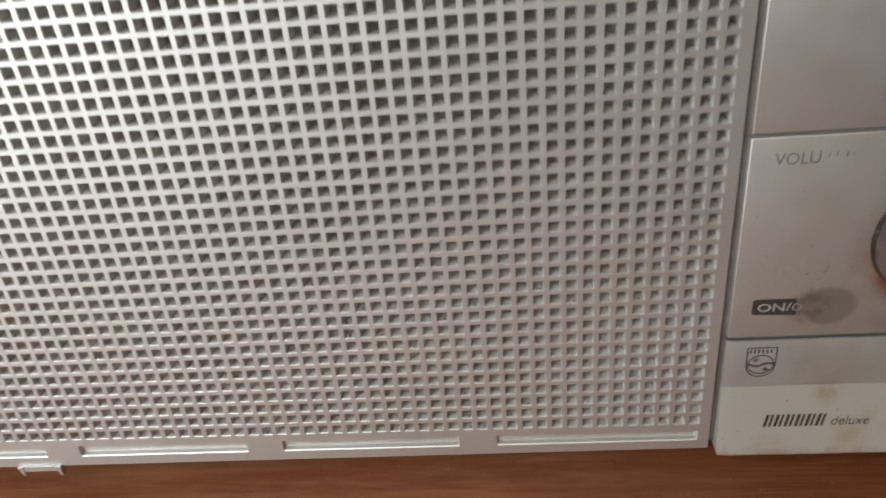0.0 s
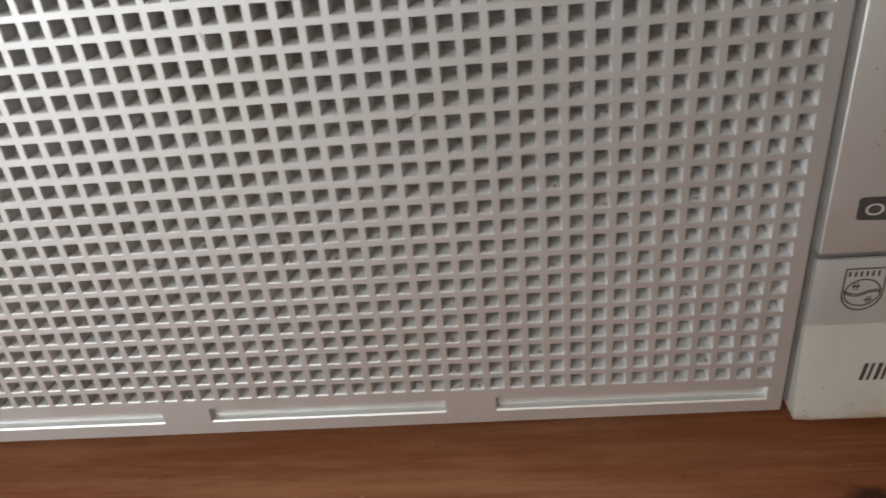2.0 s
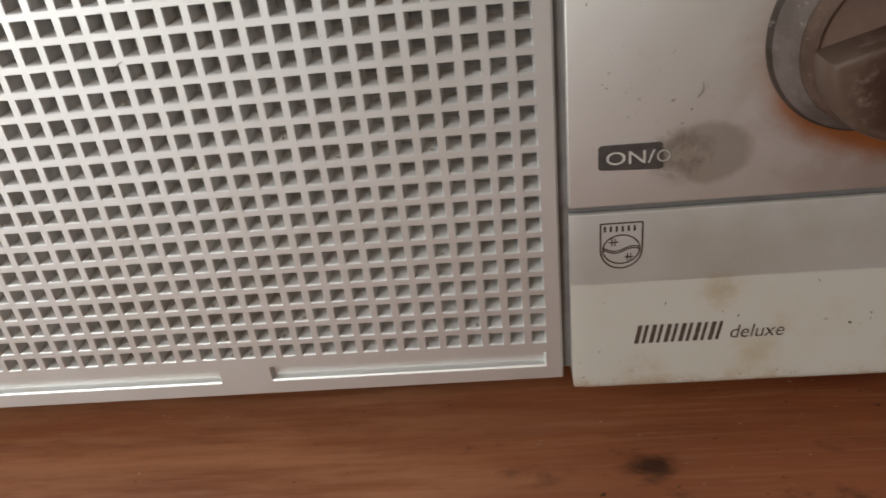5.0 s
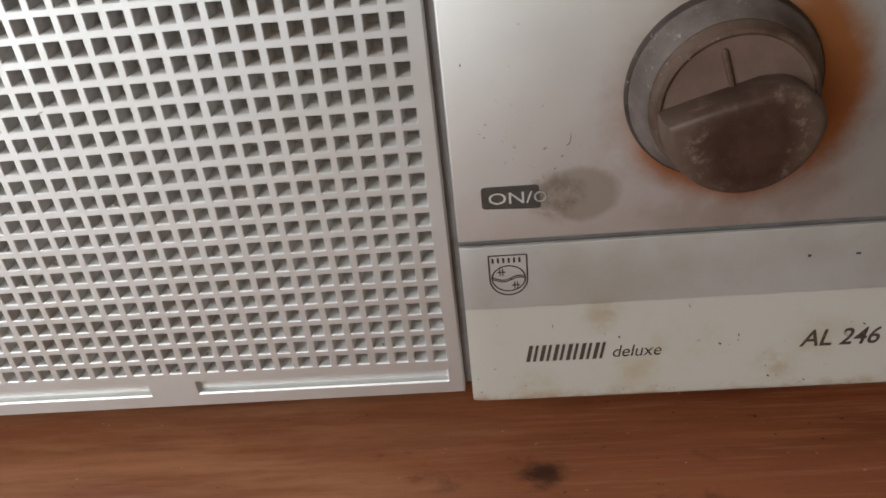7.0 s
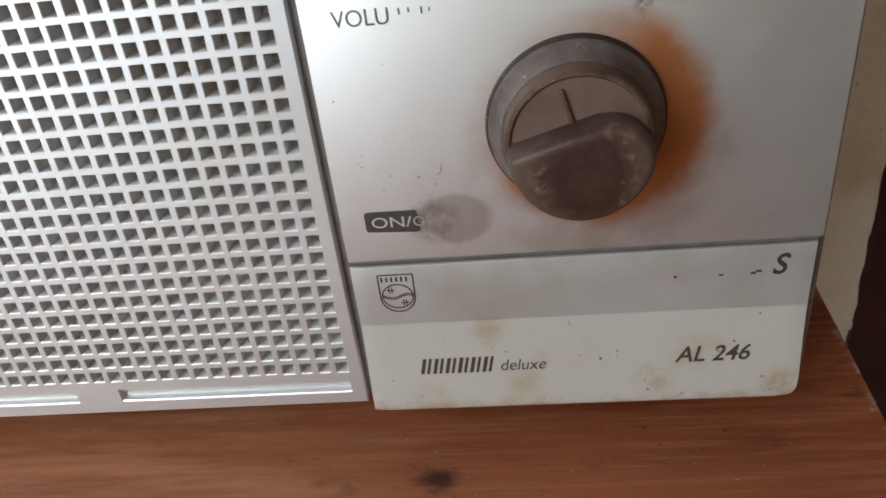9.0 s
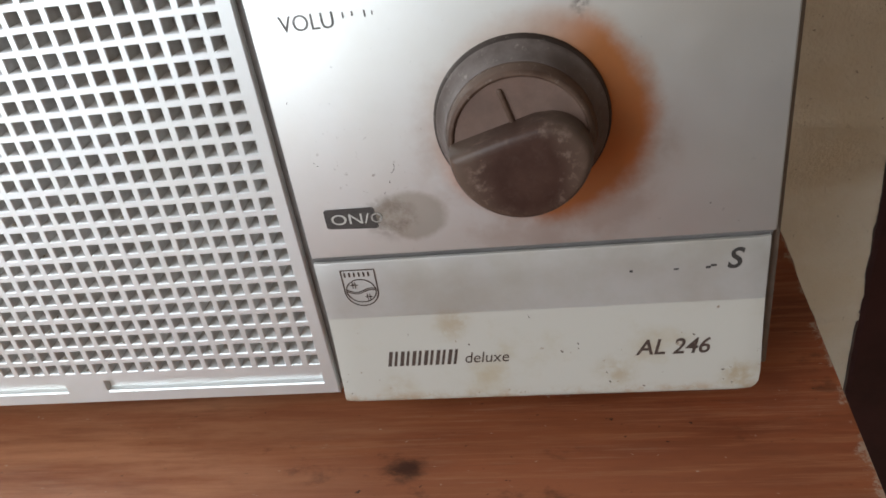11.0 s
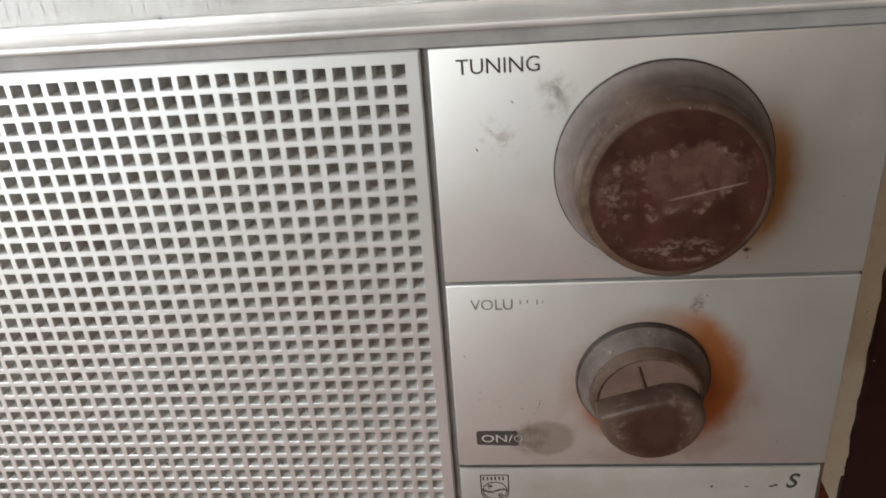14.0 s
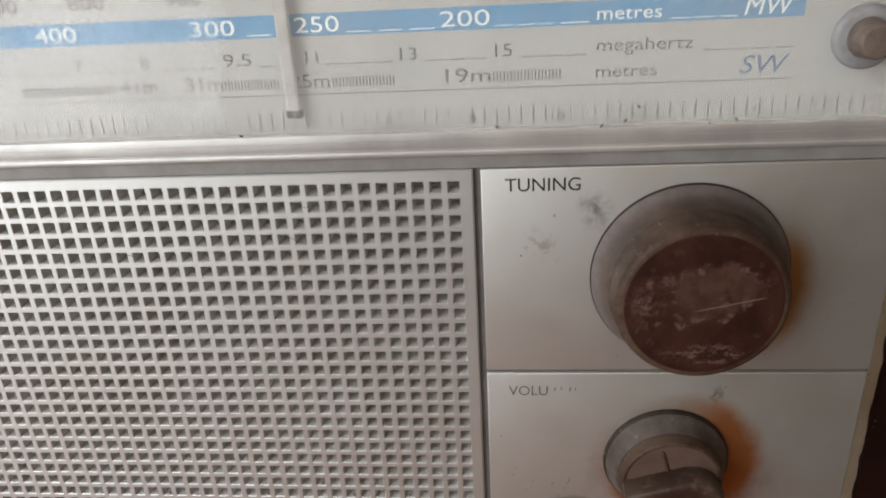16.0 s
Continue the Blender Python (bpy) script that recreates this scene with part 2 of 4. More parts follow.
def tuning_face():
    """Dark red-brown cap; a torn sheet of paler film is left across its upper half, with white scuffs along its tears."""
    n = Nodes("peeling_tuning_cap_foil")
    dark = n.mix(n.ramp(n.noise(0.6, 5, 0.6, shift=2), 0.35, 0.7), (0.055, 0.021, 0.015), (0.03, 0.011, 0.008))
    where = n.math("SUBTRACT", n.noise(0.8, 7, 0.68, shift=3), n.math("MULTIPLY", n.math("SUBTRACT", 1.0, n.disc(3.66, 8.98, 0.3, 1.0, 0.72, 1.35)), 0.26))
    film = n.ramp(where, 0.33, 0.46)
    c = n.mix(film, dark, n.mix(n.ramp(n.noise(0.22, 6, 0.7, shift=4), 0.35, 0.7), (0.09, 0.046, 0.035), (0.055, 0.024, 0.017)))
    tear = n.math("MULTIPLY", n.ramp(where, 0.3, 0.37), n.ramp(where, 0.38, 0.47, 1, 0))
    tear = n.math("MULTIPLY", tear, n.ramp(n.noise(0.24, 5, 0.65, shift=5), 0.48, 0.68))
    left = n.math("MULTIPLY", n.disc(2.72, 8.72, 0.1, 0.42, 1, 1.5, 0.25, 0.2), n.ramp(n.noise(0.2, 5, 0.7, shift=6), 0.42, 0.62))
    low = n.math("MULTIPLY", n.disc(3.7, 7.8, 0.15, 0.6, 0.55, 1.9, 0.3, 0.2), n.ramp(n.noise(0.15, 5, 0.72, (0.6, 1, 1.3), 8), 0.48, 0.62))
    edge = n.math("MULTIPLY", n.math("SUBTRACT", 1.0, n.disc(3.54, 8.725, 0.9, 1.1, 1, 1, 0.15, 0.3)), n.ramp(n.noise(0.16, 5, 0.7, shift=9), 0.54, 0.68, 0, 0.4))
    scuff = n.math("MAXIMUM", n.math("MAXIMUM", tear, left), n.math("MAXIMUM", low, edge))
    scuff = n.math("MULTIPLY", scuff, n.disc(3.54, 8.725, 1.1, 1.19))
    c = n.mix(n.math("MULTIPLY", scuff, 0.8), c, (0.16, 0.1, 0.08))
    # one long scratch
    line = n.math("ADD", n.math("SUBTRACT", n.axis(2), 8.66), n.math("MULTIPLY", n.math("SUBTRACT", n.axis(0), 3.55), -0.22))
    scratch = n.math("MULTIPLY", n.ramp(n.math("ABSOLUTE", line), 0.006, 0.02, 1, 0), n.disc(3.95, 8.75, 0.45, 0.6))
    c = n.mix(n.math("MULTIPLY", scratch, 0.55), c, (0.24, 0.16, 0.13))
    n.bump(n.math("ADD", film, scuff), 0.25, 0.008)
    return n.done(c, n.ramp(scuff, 0, 1, 0.4, 0.6), 0.0, **{"Specular IOR Level": 0.22})


M_TUNING_FACE = tuning_face()


def volume_face():
    """Dark reddish grip with pale scuffs round its rim and a few in the middle."""
    n = Nodes("worn_volume_grip_plastic")
    c = n.mix(n.ramp(n.noise(0.6, 5, 0.6, shift=2), 0.35, 0.7), (0.05, 0.025, 0.018), (0.032, 0.014, 0.01))
    c = n.mix(n.disc(3.46, 4.5, 0.35, 0.8, 1, 0.85, 0.3, 0.4), (0.085, 0.055, 0.04), c)
    rim = n.math("MULTIPLY", n.disc(3.44, 4.5, 0.6, 0.8, 1, 0.8, 0.15, 0.2), n.math("SUBTRACT", 1.0, n.disc(3.44, 4.5, 0.35, 0.62, 1, 0.8, 0.25, 0.3)))
    where = n.math("ADD", n.math("MULTIPLY", rim, 0.8), 0.1)
    scuff = n.math("MULTIPLY", where, n.ramp(n.noise(0.16, 6, 0.75), 0.48, 0.68))
    c = n.mix(scuff, c, (0.16, 0.108, 0.085))
    n.bump(n.noise(0.12, 5, 0.7), 0.25, 0.01)
    return n.done(c, n.ramp(scuff, 0, 1, 0.45, 0.65), 0.0, **{"Specular IOR Level": 0.25})


M_VOLUME_FACE = volume_face()
M_LEDGE = plain("tan_worn_knob_ledge", (0.135, 0.085, 0.066), 0.5, 0.0, 0.4, 0.75)


def clear_plastic():
    n = Nodes("hazy_glare_dial_window")
    n.bump(n.noise(0.8, 4), 0.05, 0.004)
    # Transmission below 1 leaves a white veil that imitates glare on the hazy plastic.
    return n.done((0.96, 0.96, 0.95), n.ramp(n.noise(1.5, 5), 0.3, 0.7, 0.05, 0.1), 0.0, **{"Transmission Weight": n.ramp(n.noise(3.0, 4, 0.6, shift=4), 0.35, 0.7, 0.89, 0.95), "IOR": 1.22})


M_WINDOW = clear_plastic()


def table_wood():
    n = Nodes("reddish_brown_varnished_wood")
    warp = n.noise(5, 3, 0.5, (0.25, 1, 1))
    fine = n.noise(0.11, 7, 0.75, (0.045, 1, 1), 2)
    mid = n.noise(0.45, 5, 0.65, (0.1, 1, 1), 14)
    broad = n.noise(1.6, 5, 0.6, (0.3, 1, 1), 5)
    c = n.mix(n.ramp(broad, 0.32, 0.66), (0.28, 0.073, 0.027), (0.16, 0.038, 0.015))
    c = n.mix(n.ramp(mid, 0.4, 0.66, 0, 0.6), c, (0.3, 0.088, 0.032))
    c = n.mix(n.ramp(fine, 0.47, 0.66, 0, 0.5), c, (0.37, 0.15, 0.07))
    c = n.mix(n.ramp(fine, 0.42, 0.28, 0, 0.45), c, (0.055, 0.014, 0.007))
    c = n.mix(n.ramp(warp, 0.46, 0.66, 0, 0.45), c, (0.32, 0.13, 0.062))
    blot = n.ramp(n.noise(1.0, 6, 0.7, (0.6, 1, 1), 11), 0.58, 0.72, 0, 0.6)
    c = n.mix(blot, c, (0.043, 0.013, 0.007))
    worn = n.math("MULTIPLY", n.ramp(n.noise(1.9, 4, 0.6, (0.5, 1, 1), 31), 0.48, 0.62), n.ramp(n.noise(0.07, 6, 0.75, (0.035, 1, 1), 17), 0.5, 0.66, 0, 0.4))
    c = n.mix(worn, c, (0.37, 0.2, 0.12))
    specks = n.ramp(n.noise(0.1, 3, 0.6, (0.5, 1, 1), 21), 0.71, 0.75, 0, 0.8)
    c = n.mix(specks, c, (0.432, 0.301, 0.223))
    pits = n.ramp(n.noise(0.13, 3, 0.6, (0.7, 1, 1), 27), 0.7, 0.74, 0, 0.85)
    c = n.mix(pits, c, (0.022, 0.009, 0.006))
    # brighter light on the left painted in as paler wood, in dusty, rubbed streaks
    lit_rubbed = n.math("ADD", n.axis(0), n.math("MULTIPLY", n.math("SUBTRACT", n.noise(3.0, 5, 0.6, (0.5, 1, 1), 41), 0.5), 7.0))
    lit_rubbed = n.math("MULTIPLY", n.ramp(lit_rubbed, 1.5, -3.0), n.ramp(n.noise(0.5, 6, 0.7, (0.12, 1, 1), 45), 0.36, 0.64, 0.1, 0.7))
    c = n.mix(lit_rubbed, c, (0.5, 0.225, 0.115))
    # a burnt patch near the front and bare wood along the chipped end
    for px, py, r in ((1.05, -0.88, 0.55),):
        dx = n.math("SUBTRACT", n.axis(0), px)
        dy = n.math("MULTIPLY", n.math("SUBTRACT", n.axis(1), py), 1.6)
        d = n.math("SQRT", n.math("ADD", n.math("MULTIPLY", dx, dx), n.math("MULTIPLY", dy, dy)))
        d = n.math("ADD", d, n.math("MULTIPLY", n.math("SUBTRACT", n.noise(0.3, 6, 0.75, (0.45, 1, 1), px), 0.5), 1.1))
        c = n.mix(n.ramp(d, 0.05, r, 0.85, 0), c, (0.025, 0.010, 0.007))
    end = n.math("ADD", n.axis(0), n.math("MULTIPLY", n.axis(1), -0.07))
    end = n.math("ADD", end, n.math("MULTIPLY", n.math("SUBTRACT", n.noise(0.3, 7, 0.8, shift=4), 0.5), 1.3))
    c = n.mix(n.ramp(end, 8.25, 8.37, 0, 0.9), c, (0.374, 0.256, 0.186))
    n.bump(n.math("ADD", fine, n.math("MULTIPLY", blot, -0.4)), 0.45, 0.012)
    return n.done(c, n.ramp(n.noise(0.7, 5, 0.6, (0.3, 1, 1), 8), 0.3, 0.7, 0.36, 0.56), 0.0, **{"Specular IOR Level": 0.3})


M_WOOD = table_wood()


def plaster():
    n = Nodes("rough_cream_plaster")
    c = n.mix(n.ramp(n.noise(4, 5, 0.6), 0.35, 0.65), (0.92, 0.86, 0.73), (0.87, 0.77, 0.6))
    c = n.mix(n.ramp(n.noise(0.22, 4, 0.7, shift=3), 0.66, 0.72, 0, 0.7), c, (0.25, 0.17, 0.1))
    h = n.math("ADD", n.noise(0.5, 6, 0.65, shift=6), n.math("MULTIPLY", n.noise(0.12, 4, 0.7, shift=2), 0.5))
    n.bump(h, 1.0, 0.18)
    return n.done(c, 0.85)


M_PLASTER = plaster()
M_MAROON = plain("dark_maroon_gloss_paint", (0.045, 0.014, 0.014), 0.4, 0, 2.0, 0.6, 0.01)
# Unseen room surfaces, coloured dark and warm to tint reflections on the radio.
M_ROOM_BOUNCE = plain("warm_room_bounce", (0.22, 0.135, 0.075), 0.9, 0, 20, 0.85, 0.05)
M_FLOOR = plain("brown_floor_bounce", (0.34, 0.25, 0.18), 0.6, 0, 12, 0.7, 0.05)


# ---- builders ----
def part(name, bm, material, parent=None, label="", smooth=False):
    """One mesh object from a bmesh laid out in centimetres."""
    me = bpy.data.meshes.new(name)
    bmesh.ops.recalc_face_normals(bm, faces=bm.faces)
    for f in bm.faces:
        f.smooth = smooth
    bm.to_mesh(me)
    bm.free()
    me.transform(Matrix.Scale(CM, 4))
    me.materials.append(material)
    ob = new(name, me)
    if parent:
        ob.parent = parent
    return tagged(ob, label) if label else ob


def raw_part(name, verts, faces, material, parent=None, label=""):
    me = bpy.data.meshes.new(name)
    me.from_pydata([(x * CM, y * CM, z * CM) for x, y, z in verts], [], faces)
    me.materials.append(material)
    me.update()
    ob = new(name, me)
    if parent:
        ob.parent = parent
    return tagged(ob, label) if label else ob


def box(bm, x0, x1, y0, y1, z0, z1, bevel=0.0, segments=2):
    made = bmesh.ops.create_cube(bm, size=1)["verts"]
    for v in made:
        v.co = Vector(((x0 + x1) / 2 + v.co.x * (x1 - x0), (y0 + y1) / 2 + v.co.y * (y1 - y0), (z0 + z1) / 2 + v.co.z * (z1 - z0)))
    if bevel:
        edges = list({e for v in made for e in v.link_edges})
        bmesh.ops.bevel(bm, geom=edges, offset=bevel, segments=segments, profile=0.5, affect="EDGES")
    return bm


def lathe(x, z, profile, steps=72):
    """A body turned round the axis through (x, z) that points out of the front; profile: (radius, y) pairs from the back on."""
    bm = bmesh.new()
    rings = []
    for r, y in profile:
        if r < 1e-6:
            rings.append([bm.verts.new((x, y, z))])
        else:
            rings.append([bm.verts.new((x + r * math.cos(a), y, z + r * math.sin(a))) for a in (2 * math.pi * i / steps for i in range(steps))])
    for a, b in zip(rings, rings[1:]):
        for i in range(steps):
            j = (i + 1) % steps
            if len(b) == 1:
                bm.faces.new((a[i], a[j], b[0]))
            elif len(a) == 1:
                bm.faces.new((a[0], b[j], b[i]))
            else:
                bm.faces.new((a[i], a[j], b[j], b[i]))
    return bm


def extrude_profile(points, x0, x1):
    """A strip along x with the closed outline points of (y, z)."""
    bm = bmesh.new()
    a = [bm.verts.new((x0, y, z)) for y, z in points]
    b = [bm.verts.new((x1, y, z)) for y, z in points]
    for i in range(len(points)):
        j = (i + 1) % len(points)
        bm.faces.new((a[i], a[j], b[j], b[i]))
    bm.faces.new(a)
    bm.faces.new(list(reversed(b)))
    return bm


def prism(outline, y0, y1, bevel=0.0):
    """A plate with the outline of (x, z) points, from y0 (front) to y1."""
    bm = bmesh.new()
    front = [bm.verts.new((x, y0, z)) for x, z in outline]
    back = [bm.verts.new((x, y1, z)) for x, z in outline]
    face = bm.faces.new(front)
    bm.faces.new(list(reversed(back)))
    for i in range(len(front)):
        j = (i + 1) % len(front)
        bm.faces.new((front[i], back[i], back[j], front[j]))
    if bevel:
        bmesh.ops.bevel(bm, geom=list(face.edges), offset=bevel, segments=3, profile=0.5, affect="EDGES")
    return bm


def lettering(name, words, x0, x1, z0, z1, y, material, parent, shear=0.0, label="", lean=0.0, bold=0.0):
    """Flat printed words that fill x0..x1 and, by their capitals, z0..z1."""
    cu = bpy.data.curves.new(name, "FONT")
    cu.body, cu.size, cu.shear, cu.offset, cu.resolution_u = words, 1.0, shear, bold, 4
    ob = bpy.data.objects.new(name, cu)
    scene.collection.objects.link(ob)
    me = bpy.data.meshes.new_from_object(ob.evaluated_get(bpy.context.evaluated_depsgraph_get()))
    bpy.data.objects.remove(ob)
    xs = [v.co.x for v in me.vertices]
    a, w = min(xs), max(max(xs) - min(xs), 1e-6)
    for v in me.vertices:
        u = x0 + (v.co.x - a) / w * (x1 - x0)
        v.co = Vector((u, y, z0 + v.co.y / 0.7 * (z1 - z0) + lean * (u - x0))) * CM
    me.materials.clear()
    me.materials.append(material)
    made = new(name, me)
    made.parent = parent
    return tagged(made, label) if label else made


def bars(name, rects, y, material, parent, label="", slant=0.0):
    """Flat printed bars (x0, x1, z0, z1)."""
    verts, faces = [], []
    for x0, x1, z0, z1 in rects:
        k = len(verts)
        s = slant * (z1 - z0)
        verts += [(x0, y, z0), (x1, y, z0), (x1 + s, y, z1), (x0 + s, y, z1)]
        faces.append((k, k + 1, k + 2, k + 3))
    return raw_part(name, verts, faces, material, parent, label)


def smooth_by_angle(ob, degrees=40):
    me = ob.data
    me.polygons.foreach_set("use_smooth", [True] * len(me.polygons))
    me.set_sharp_from_angle(angle=radians(degrees))
    return ob


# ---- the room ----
def wall(name, *b, mat=M_ROOM_BOUNCE):
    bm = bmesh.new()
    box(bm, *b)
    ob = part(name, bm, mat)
    return tagged(ob, "unseen room wall, dark and warm to tint the bounce light", "wall", kind="structure")


def rough_wall():
    """The plastered wall behind the table, uneven near the radio."""
    bm = bmesh.new()
    nx, nz = 70, 150
    x0, x1, z0, z1 = 2.0, 13.1, -8.0, 17.0
    grid = []
    for j in range(nz + 1):
        row = []
        for i in range(nx + 1):
            x, z = x0 + (x1 - x0) * i / nx, z0 + (z1 - z0) * j / nz
            if i == nx:
                x += 0.22 * (noise.noise((0, 0, z * 1.4)) + 0.6 * noise.noise((3, 0, z * 4.5)))
            d = 0.1 * noise.noise((x * 0.5, 0, z * 0.5)) + 0.08 * noise.noise((x * 1.7, 4, z * 1.7)) + 0.06 * noise.noise((x * 4.2, 7, z * 4.2))
            edge = i in (0,) or j in (0, nz)
            row.append(bm.verts.new((x, 11.2 - (0.0 if edge else 0.1 + max(d, -0.09)), z)))
        grid.append(row)
    for j in range(nz):
        for i in range(nx):
            bm.faces.new((grid[j][i], grid[j][i + 1], grid[j + 1][i + 1], grid[j + 1][i]))
    rim = [grid[j][nx] for j in range(nz + 1)]
    back = [bm.verts.new((v.co.x, 11.25, v.co.z)) for v in rim]
    for j in range(nz):
        bm.faces.new((rim[j], back[j], back[j + 1], rim[j + 1]))
    ob = part("wall_plaster", bm, M_PLASTER, smooth=True)
    return tagged(ob, "rough cream plaster with a ragged edge behind the table", "wall", kind="structure")


rough_wall()
tagged(wall("wall_north", -42, 160, 11.2, 21, -75, 190, mat=M_PLASTER), "rough cream plastered wall behind the radio", "wall", kind="structure")
# Unseen walls added to close the room and shape its bounce light.
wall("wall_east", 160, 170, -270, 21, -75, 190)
# The south wall is unseen; its opening is made for the added fill light.
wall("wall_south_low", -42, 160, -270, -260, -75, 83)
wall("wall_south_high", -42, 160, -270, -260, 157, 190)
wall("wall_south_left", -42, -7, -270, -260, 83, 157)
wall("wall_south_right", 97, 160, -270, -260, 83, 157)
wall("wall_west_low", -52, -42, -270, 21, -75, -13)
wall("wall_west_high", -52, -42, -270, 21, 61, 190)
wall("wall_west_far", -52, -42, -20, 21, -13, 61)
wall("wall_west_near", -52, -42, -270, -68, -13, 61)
bm = bmesh.new()
tagged(part("floor", box(bm, -42, 160, -260, 11.2, -80, -75), M_FLOOR), "unseen floor, brown to warm the bounce light", "floor", kind="structure")
bm = bmesh.new()
tagged(part("ceiling", box(bm, -52, 170, -270, 21, 190, 198), M_ROOM_BOUNCE), "unseen ceiling in the warm bounce colour", "ceiling", kind="structure")


def maroon_board():
    bm = bmesh.new()
    nz = 160
    rows = []
    for j in range(nz + 1):
        z = -30 + 60 * j / nz
        x = 13.02 + 0.05 * noise.noise((1, 0, z * 1.1))
        rows.append([bm.verts.new(p) for p in ((x, 11.2, z), (x, 11.02, z), (x + 0.12, 10.95, z), (26, 10.95, z), (26, 11.2, z))])
    for a, b in zip(rows, rows[1:]):
        for i in range(4):
            bm.faces.new((a[i], a[i + 1], b[i + 1], b[i]))
    ob = part("trim_maroon", bm, M_MAROON)
    return tagged(ob, "dark maroon painted wooden board on the plaster wall", "trim", kind="structure")


maroon_board()


# ---- the table ----
def build_table():
    table = tagged(new("table"), "reddish-brown varnished wooden table with a chipped end", "table")
    bm = bmesh.new()
    nx, ny = 130, 60
    x0, x1, y0, y1 = -38, 8.32, -17, 10.6
    xs = [x0 + (x1 - x0) * (1 - (1 - i / nx) ** 2.2) for i in range(nx + 1)]
    top = []
    for j in range(ny + 1):
        y = y0 + (y1 - y0) * j / ny
        row = []
        for i, x in enumerate(xs):
            z = TABLE - 0.006 * (0.5 + 0.5 * noise.noise((x * 0.8, y * 2.0, 0)))
            if i == nx:
                x += 0.07 * y + 0.07 * noise.noise((0, y * 2.2, 3)) + 0.05 * noise.noise((0, y * 6, 3))
                z -= 0.12 + 0.06 * noise.noise((5, y * 3, 0))
            elif i == nx - 1:
                x = 8.21 + 0.07 * y + 0.06 * noise.noise((2, y * 3, 0))
            elif i > nx - 14:
                x += 0.065 * y * (i - nx + 14) / 14
            row.append(bm.verts.new((x, y, z)))
        top.append(row)
    for j in range(ny):
        for i in range(nx):
            bm.faces.new((top[j][i], top[j][i + 1], top[j + 1][i + 1], top[j + 1][i]))
    loop = [top[0][i] for i in range(nx + 1)] + [top[j][nx] for j in range(1, ny + 1)] + [top[ny][i] for i in range(nx - 1, -1, -1)] + [top[j][0] for j in range(ny - 1, 0, -1)]
    low = [bm.verts.new((v.co.x - (0.1 if v.co.x > 7 else 0), v.co.y, -3.1)) for v in loop]
    for i in range(len(loop)):
        j = (i + 1) % len(loop)
        bm.faces.new((loop[i], low[i], low[j], loop[j]))
    bm.faces.new(low)
    part("tabletop", bm, M_WOOD, table)
    for x in (-36, 3):
        for y in (-16, 6):
            bm = bmesh.new()
            part("leg", box(bm, x, x + 4, y, y + 4, -75, -3.1, 0.2), M_WOOD, table)


build_table()

# ---- the radio ----
PITCH, ZB, ROWS, COLS = 0.3, 0.8, 33, 58
radio = tagged(new("radio"), "old silver-grey portable radio with brown knobs on a wooden table", "radio")

X_LEFT = -17.93


def build_case():
    bm = bmesh.new()
    box(bm, -18.15, 6.96, 0.42, 6.0, -0.045, 15.3, 0.2, 3)
    case = smooth_by_angle(part("case", bm, M_CASE, radio, "brown-grey plastic case"))
    # rims of the case that frame the front
    for name, b in (("side_rim", (6.84, 6.95, 0.26, 0.6, 0.12, 15.2)), ("side_rim", (-18.16, -17.98, 0.12, 0.5, 0.12, 15.2)), ("top_rim", (-17.95, 6.8, -0.05, 0.5, 14.75, 15.25))):
        bm = bmesh.new()
        part(name, box(bm, *b, 0.04), M_CASE, radio)
    for x in (-16.6, 4.9):
        for y in (1.0, 4.6):
            bm = bmesh.new()
            part("foot", box(bm, x, x + 1.2, y, y + 0.9, TABLE, 0.0, 0.06), M_RUBBER, radio, "dark rubber foot")
    return case


build_case()


